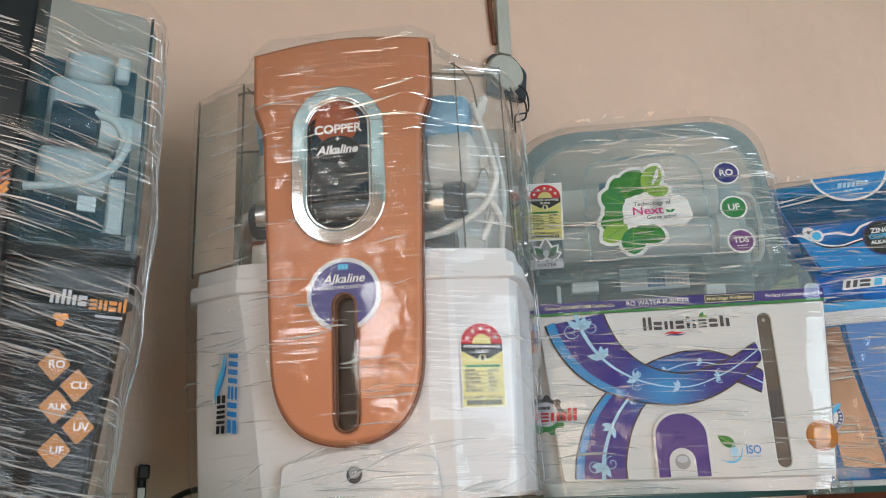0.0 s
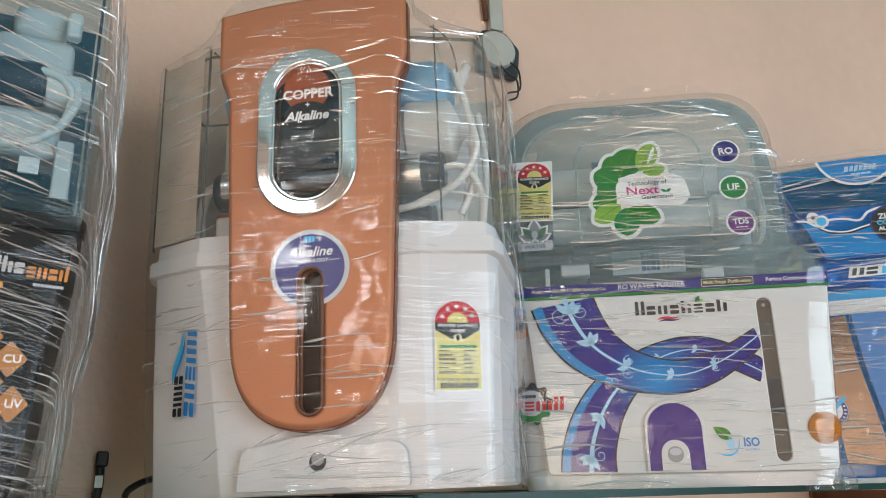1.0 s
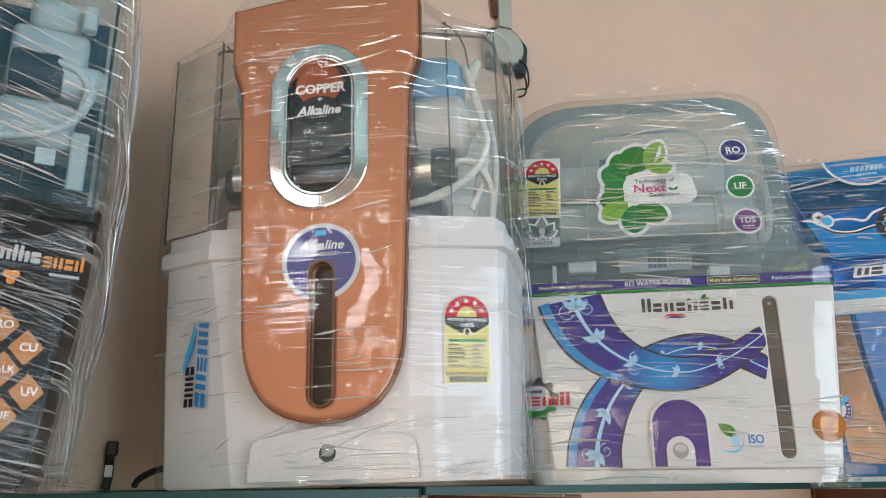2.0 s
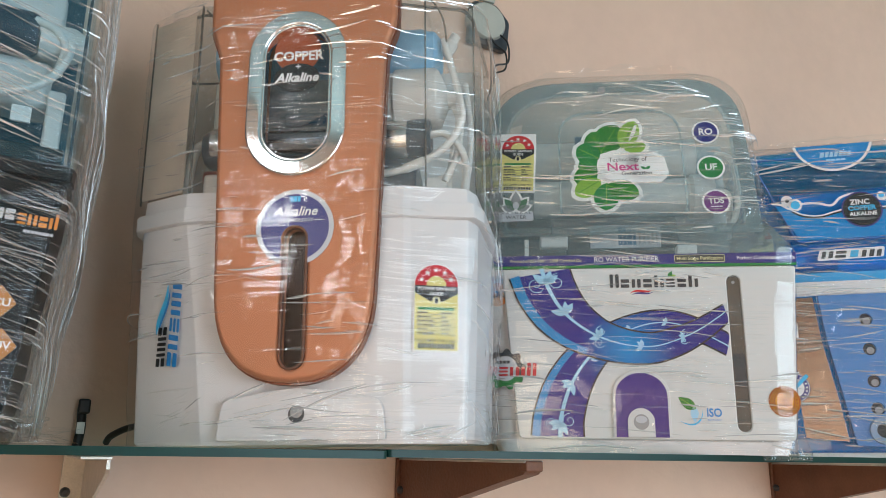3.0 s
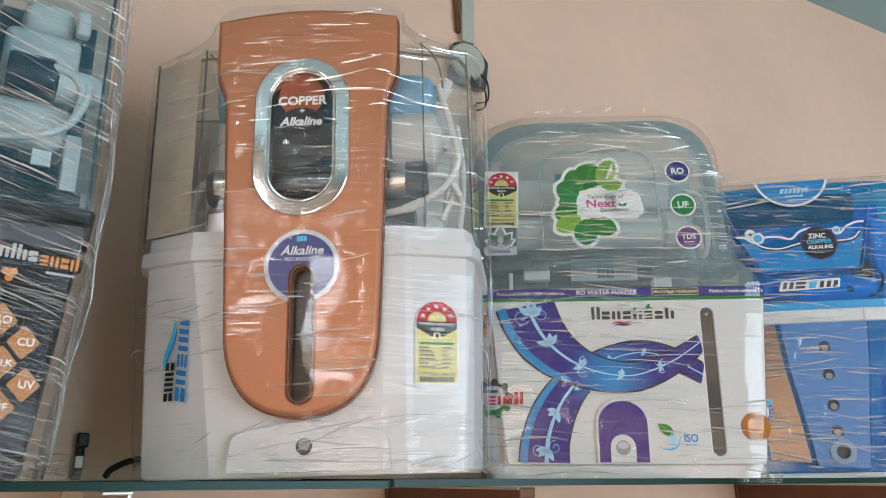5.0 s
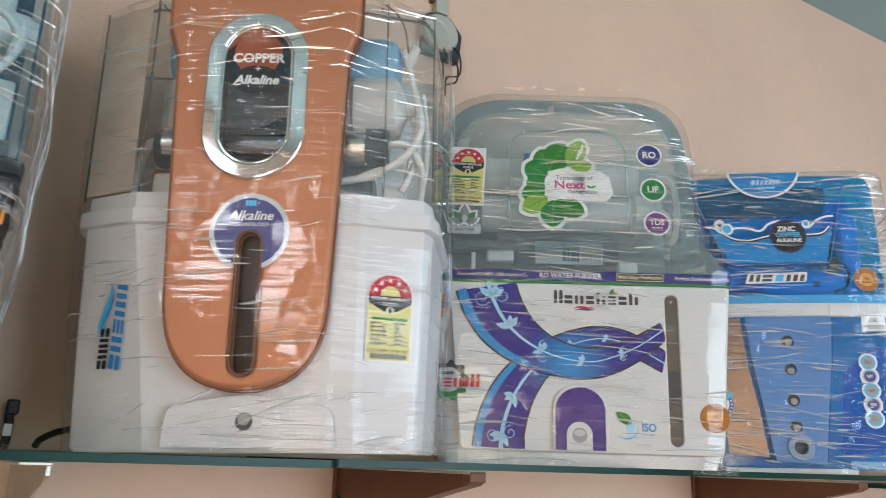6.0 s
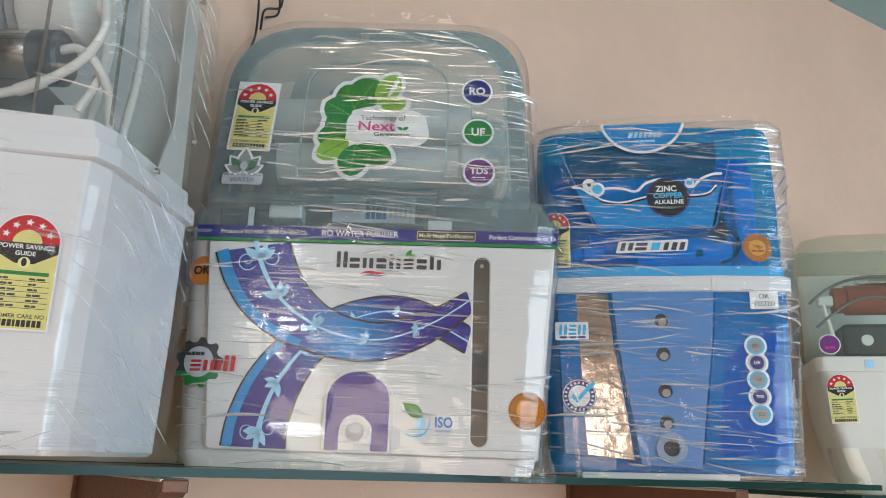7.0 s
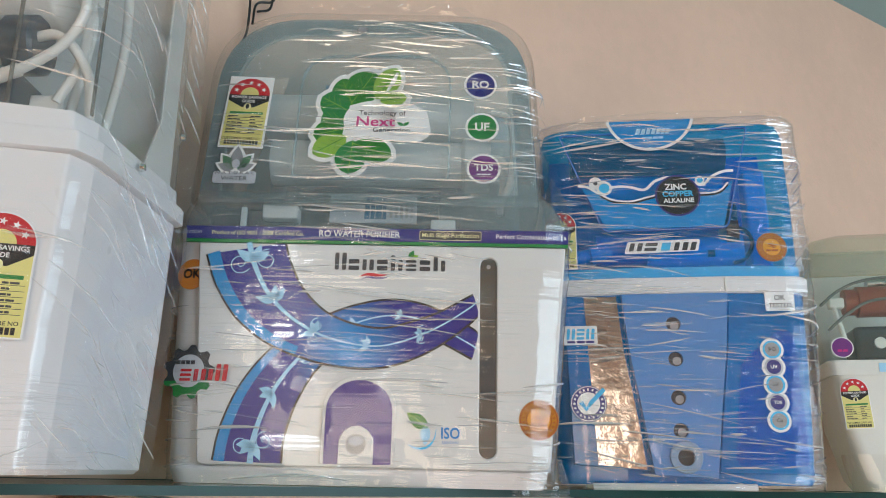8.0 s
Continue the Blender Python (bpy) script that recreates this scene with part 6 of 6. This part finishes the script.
part("body", loft([bk_ring(0.0, -0.006), bk_ring(0.01, -0.002), bk_ring(0.12, 0.0), bk_ring(0.232, 0.002)]), BLACK, bk, "glossy black tank body")
part("rim", loft([bk_ring(0.231, 0.004), bk_ring(0.234, 0.008), bk_ring(0.246, 0.008), bk_ring(0.249, 0.004)]), BLACK, bk, "black rim band")
SMOKE = clear("smoky_dark_cover", (0.84, 0.95, 0.99), 0.06, 0.10, (0.10, 0.30, 0.40))
part("cover", loft([bk_ring(0.249, 0.004), bk_ring(0.36, 0.006, 0.003), bk_ring(0.50, 0.006, 0.010), bk_ring(0.525, -0.004, 0.018)]), SMOKE, bk, "smoky blue-grey clear cover")
part("cover_edge", box(0.0325, 0.0355, 0.004, 0.008, 0.250, 0.515, 0.001), DARK, bk)
# centre strip with its own window, beyond the crease
CS = face(-0.075, -0.002, 0, -20)
strip = part("centre_strip", plate([(-0.155, 0.02), (0.002, 0.02), (0.004, 0.53), (-0.150, 0.54)], CS, -0.02, 0.012, holes=[rrect(-0.135, 0.315, -0.030, 0.470, 0.015)], bevel=0.003), BLACK, bk, "glossy black centre strip")
part("strip_window", plate(rrect(-0.137, 0.313, -0.028, 0.472, 0.016), CS, -0.004, -0.002), SMOKE, strip)
part("uv_chamber", lathe([(0.0, -0.09), (0.023, -0.09), (0.023, 0.07), (0.0, 0.07)], pose(-0.145, 0.055, 0.395, 0, 90, -20), 24), STEEL, bk, "steel tube chamber")
part("strip_badge", plate(rrect(-0.10, 0.478, -0.036, 0.506, 0.006), CS, 0.012, 0.016), CHROME, strip, "silver badge")
part("badge_field", plate(rrect(-0.096, 0.482, -0.040, 0.502, 0.004), CS, 0.016, 0.0164), INK["grey"], strip)
for i in range(4):
    stroke(bezier((-0.10, 0.225 + 0.012 * i), (-0.06, 0.240 + 0.012 * i), (-0.03, 0.262 + 0.010 * i), (0.0, 0.295 + 0.006 * i), 10), 0.004 if i < 2 else 0.0025, out(CS, 0.0121), INK["orange" if i < 2 else "copper"], strip, "orange_stripe")
part("strip_red_field", plate([(-0.14, 0.23), (-0.01, 0.25), (-0.004, 0.285), (-0.08, 0.262), (-0.14, 0.25)], CS, 0.0115, 0.0121), INK["copper"], strip)
# brand mark as bars, then the five lozenges
BF = face(0, 0.0, 0) @ pose(0, 0, 0.0028)
emblem(["pair", "tall", "tall", "bar", "stack"], -0.044, -0.013, 0.1910, 0.2010, BF @ pose(0, 0, 0, 0, 0, -3), INK["silver"], bk)
emblem(["deck", "pair", "stack", "bar", "tall"], -0.0105, 0.022, 0.1890, 0.1990, BF @ pose(0, 0, 0, 0, 0, -3), INK["orange"], bk)
bars([1] * 8, -0.004, 0.020, 0.1820, 0.1845, BF @ pose(0, 0, 0, 0, 0, -3), INK["silver"], bk, "print_bars")
for dx, dz in ((0.0, 0.0), (0.006, 0.0), (0.003, -0.0058)):
    part("brand_dot", plate(circle(-0.026 + dx, 0.1805 + dz, 0.0034, 16), BF, 0, 0.0004), INK["orange"], bk)
for t_, x, z in (("RO", -0.024, 0.1365), ("CU", -0.004, 0.1180), ("ALK", -0.0195, 0.0990), ("UV", 0.001, 0.0810), ("UF", -0.0165, 0.0610)):
    M = BF @ pose(x, z, 0)
    lz = part("lozenge_sticker", plate(rounded([(0, -0.0155, 0.002), (0.0135, 0, 0.002), (0, 0.0155, 0.002), (-0.0135, 0, 0.002)], 3), M, 0, 0.0005), INK["lozenge"], bk, "orange lozenge sticker with white letters")
    words(t_, 0.0098 if len(t_) == 2 else 0.0085, M @ pose(0.002, 0, 0.0007), INK["white"], lz, bold=0.02)
# inner parts
part("filter_housing", box(-0.058, 0.014, 0.055, 0.10, 0.385, 0.455, 0.008), HOUSING, bk, "milky white filter housing")
part("housing_top", box(-0.045, 0.004, 0.055, 0.10, 0.455, 0.490, 0.010), HOUSING, bk)
part("tube_end_cap", lathe([(0.0, -0.022), (0.020, -0.022), (0.022, -0.018), (0.022, 0.018), (0.019, 0.022), (0.0, 0.022)], pose(-0.030, 0.035, 0.390, 0, 90), 16), NAVY, bk, "navy end cap")
part("clear_bowl", lathe([(0.0, 0.0), (0.018, 0.0), (0.018, 0.03), (0.012, 0.042), (0.0, 0.044)], pose(-0.006, 0.035, 0.387, 0, 90), 16), HOUSING, bk)
part("lower_housing", box(-0.060, 0.010, 0.04, 0.09, 0.318, 0.368, 0.008), HOUSING, bk)
part("inner_connector", box(0.004, 0.018, 0.03, 0.045, 0.448, 0.476, 0.004), HOUSING, bk)
part("wall_fitting", box(0.010, 0.026, 0.028, 0.042, 0.385, 0.405, 0.004), TUBE, bk)
part("side_channel", box(0.008, 0.024, 0.03, 0.05, 0.252, 0.335, 0.003), HOUSING, bk)
part("white_clip", box(-0.020, -0.003, 0.012, 0.016, 0.290, 0.306, 0.001), INK["white"], bk)
part("adapter", box(-0.09, -0.03, 0.035, 0.08, 0.262, 0.312, 0.004), NAVY, bk)
part("inner_back", box(-0.075, 0.032, 0.115, 0.119, 0.25, 0.505), mat("teal_inner_back", (0.02, 0.075, 0.11), 0.4), bk)
part("inner_base", box(-0.075, 0.028, 0.02, 0.115, 0.2495, 0.272), BLACK, bk)
for pts in ([(-0.012, 0.018, 0.398), (0.006, 0.016, 0.392), (0.017, 0.018, 0.375), (0.013, 0.018, 0.345)], [(0.021, 0.022, 0.392), (0.020, 0.014, 0.365), (0.006, 0.010, 0.335), (-0.020, 0.010, 0.318), (-0.062, 0.010, 0.308), (-0.075, 0.012, 0.308)]):
    part("water_tube", pipe(smooth_path(pts, 7), 0.0042), TUBE, bk)


def bk_film(h):
    g_ = 0.006 + 0.004 * max(0.0, min(1.0, (h - 0.2) / 0.04))
    f = 0.010 * max(0.0, (h - 0.26) / 0.25)
    e = -0.02 * max(0.0, (h - 0.52) / 0.02) - bk_narrow(h)
    return [(-0.34 - g_, 0.12), (-0.23, 0.055 - g_ - 0.014), (-0.075, -0.018 + f), (0.030 + g_ + e, -g_ + f), (0.040 + g_ + e, 0.006 + f), (0.056 + g_ + e, 0.21), (-0.30, 0.31)]


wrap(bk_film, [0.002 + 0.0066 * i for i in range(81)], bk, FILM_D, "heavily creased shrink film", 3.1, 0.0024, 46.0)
def bk_side(h):
    """The loose film along the side, from the front edge back to the wall end."""
    w = 0.006 * noise.noise(Vector((h * 14, 2.0, 5.0)))
    n_ = bk_narrow(h)
    return [(0.043 + 0.4 * w - n_ - 0.05 * max(0.0, h - 0.47), 0.004 + 0.02 * h), (0.056 + w - n_, 0.07), (0.066 + w - n_, 0.14), (0.072 + 0.4 * w - n_, 0.205)]


side = bmesh.new()
rows = []
for i in range(66):
    h_ = 0.002 + 0.008 * i
    line_ = bk_side(h_)
    rows.append([side.verts.new((*on_outline(line_, j / 23)[0], h_)) for j in range(24)])
for r0, r1 in zip(rows, rows[1:]):
    for j in range(23):
        side.faces.new((r0[j], r0[j + 1], r1[j + 1], r1[j]))
for v in side.verts:
    v.co.x += 0.003 * noise.noise(Vector((v.co.y * 60 + v.co.z * 24, v.co.z * 12, 1.0)))
part("side_film", side, LOOSE_FILM, bk, "loose milky film along the side, tinted for the wall's reflection")
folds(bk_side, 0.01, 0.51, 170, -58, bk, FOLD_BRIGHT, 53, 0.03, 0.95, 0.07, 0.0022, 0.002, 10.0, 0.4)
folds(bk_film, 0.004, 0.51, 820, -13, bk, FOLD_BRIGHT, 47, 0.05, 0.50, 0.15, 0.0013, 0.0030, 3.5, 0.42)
heap = bmesh.new()
bmesh.ops.create_icosphere(heap, subdivisions=4, radius=1.0)
for v in heap.verts:
    q = v.co.copy()
    s = 1 + 0.55 * noise.noise(q * 3.1) + 0.35 * noise.noise(q * 7.3)
    v.co = Vector((-0.045 + 0.098 * q.x * s, -0.012 + 0.026 * q.y * s, max(0.001, 0.012 + 0.015 * q.z * s + 0.008 * q.x * -1)))
part("crumpled_film", heap, FILM_D, bk, "crumpled gathered film at the foot")


# ---- far white purifier ----
wp = thing("water_purifier", pose(1.50, 1.07, SHELF - 0.016, 0, 0, -45), "aged white water purifier with a green-tinted clear cover, unwrapped", "water purifier", "wrapped water purifiers on the shelf")


def wp_ring(h, l_, r_, front, depth, rad=0.02):
    return [(x, y, h) for x, y in rounded([(l_, front, rad), (r_, front, rad), (r_ + 0.01, depth, 0.02), (l_ - 0.0, depth, 0.02)], 5)]


part("body", loft([wp_ring(0.0, 0.028, 0.262, 0.022, 0.15, 0.03), wp_ring(0.03, 0.008, 0.275, 0.012, 0.17, 0.03), wp_ring(0.12, -0.014, 0.29, 0.003, 0.18), wp_ring(0.206, -0.024, 0.30, 0.0, 0.18)]), OFFWHITE, wp, "aged white lower tank body")
part("band", loft([wp_ring(0.206, -0.030, 0.306, -0.004, 0.184), wp_ring(0.228, -0.031, 0.307, -0.004, 0.184), wp_ring(0.232, -0.028, 0.304, -0.002, 0.182)]), OFFWHITE, wp, "white rim band")
part("band_badge", plate(rrect(0.048, 0.211, 0.062, 0.226, 0.002), face(0, -0.004, 0), 0, 0.001), INK["pale"], wp)
part("cover", loft([wp_ring(0.232, -0.030, 0.306, 0.0, 0.182), wp_ring(0.32, -0.036, 0.312, 0.004, 0.182), wp_ring(0.425, -0.042, 0.318, 0.010, 0.182), wp_ring(0.455, -0.030, 0.306, 0.022, 0.176), wp_ring(0.470, 0.01, 0.27, 0.05, 0.16)]), GREEN_COVER, wp, "green-tinted clear cover")
part("cover_lip", loft([wp_ring(0.422, -0.043, 0.319, 0.008, 0.184), wp_ring(0.427, -0.043, 0.319, 0.008, 0.184)]), GREEN_COVER, wp)
part("filter_housing", lathe([(0.0, -0.04), (0.024, -0.04), (0.024, -0.02), (0.028, -0.018), (0.028, 0.09), (0.0, 0.09)], pose(0.06, 0.06, 0.345, 0, 90), 22), REDPL, wp, "copper-brown filter housing")
part("pump", box(0.03, 0.17, 0.05, 0.13, 0.236, 0.30, 0.01), DARK, wp, "dark pump")
part("inner_back", box(-0.015, 0.29, 0.172, 0.175, 0.236, 0.42), HOUSING, wp)
part("steel_chamber", lathe([(0.0, -0.03), (0.012, -0.03), (0.012, 0.16), (0.0, 0.16)], pose(0.10, 0.09, 0.385, 0, 90), 18), STEEL, wp)
part("white_port", lathe([(0.0, 0.0), (0.010, 0.0), (0.010, 0.006), (0.0, 0.007)], pose(0.064, 0.03, 0.265, 90), 18), TUBE, wp)
part("tube_elbow", pipe(smooth_path([(0.0, 0.03, 0.345), (-0.003, 0.028, 0.325), (0.004, 0.026, 0.29), (0.012, 0.026, 0.25)], 6), 0.0045), TUBE, wp)
part("tube_elbow_joint", box(-0.012, 0.014, 0.024, 0.044, 0.328, 0.348, 0.004), TUBE, wp)
for pts in ([(-0.030, 0.012, 0.330), (0.0, 0.008, 0.355), (0.04, 0.006, 0.372), (0.10, 0.006, 0.378), (0.2, 0.006, 0.37)], [(-0.022, 0.006, 0.285), (0.01, 0.004, 0.312), (0.05, 0.003, 0.335), (0.10, 0.002, 0.338), (0.2, 0.002, 0.33)]):
    part("grey_wire", pipe(smooth_path(pts, 7), 0.0026, 8), mat("grey_wire", (0.16, 0.17, 0.15), 0.5), wp)
part("badge", plate(circle(-0.006, 0.2530, 0.0180), face(0, -0.0055, 0), 0, 0.0006), INK["white"], wp, "round purple badge with white rim")
part("badge_disc", plate(circle(-0.006, 0.2530, 0.0162), face(0, -0.0061, 0), 0, 0.0004), INK["purple"], wp)
bars([1, 1], -0.014, 0.002, 0.2455, 0.2495, face(0, -0.0066, 0), INK["magenta"], wp, z=0.0002)
power_sticker(wp, face(0.008, -0.0005, 0.117) @ pose(0, 0, 0.0035, 0, 0, 3), 0.84)
part("loose_film", loft([[(0.0 + x * s + dx, -0.002 + y * s, z) for x, y in ((-0.01, 0.06), (-0.012, 0.02), (0.004, -0.002), (0.04, -0.008), (0.09, -0.008))] for s, z, dx in ((1.1, -0.002, 0.02), (1.0, 0.02, 0.010), (1.0, 0.05, 0.0), (0.9, 0.075, -0.006))], caps=False), FILM_E, wp, "loose film round the foot")
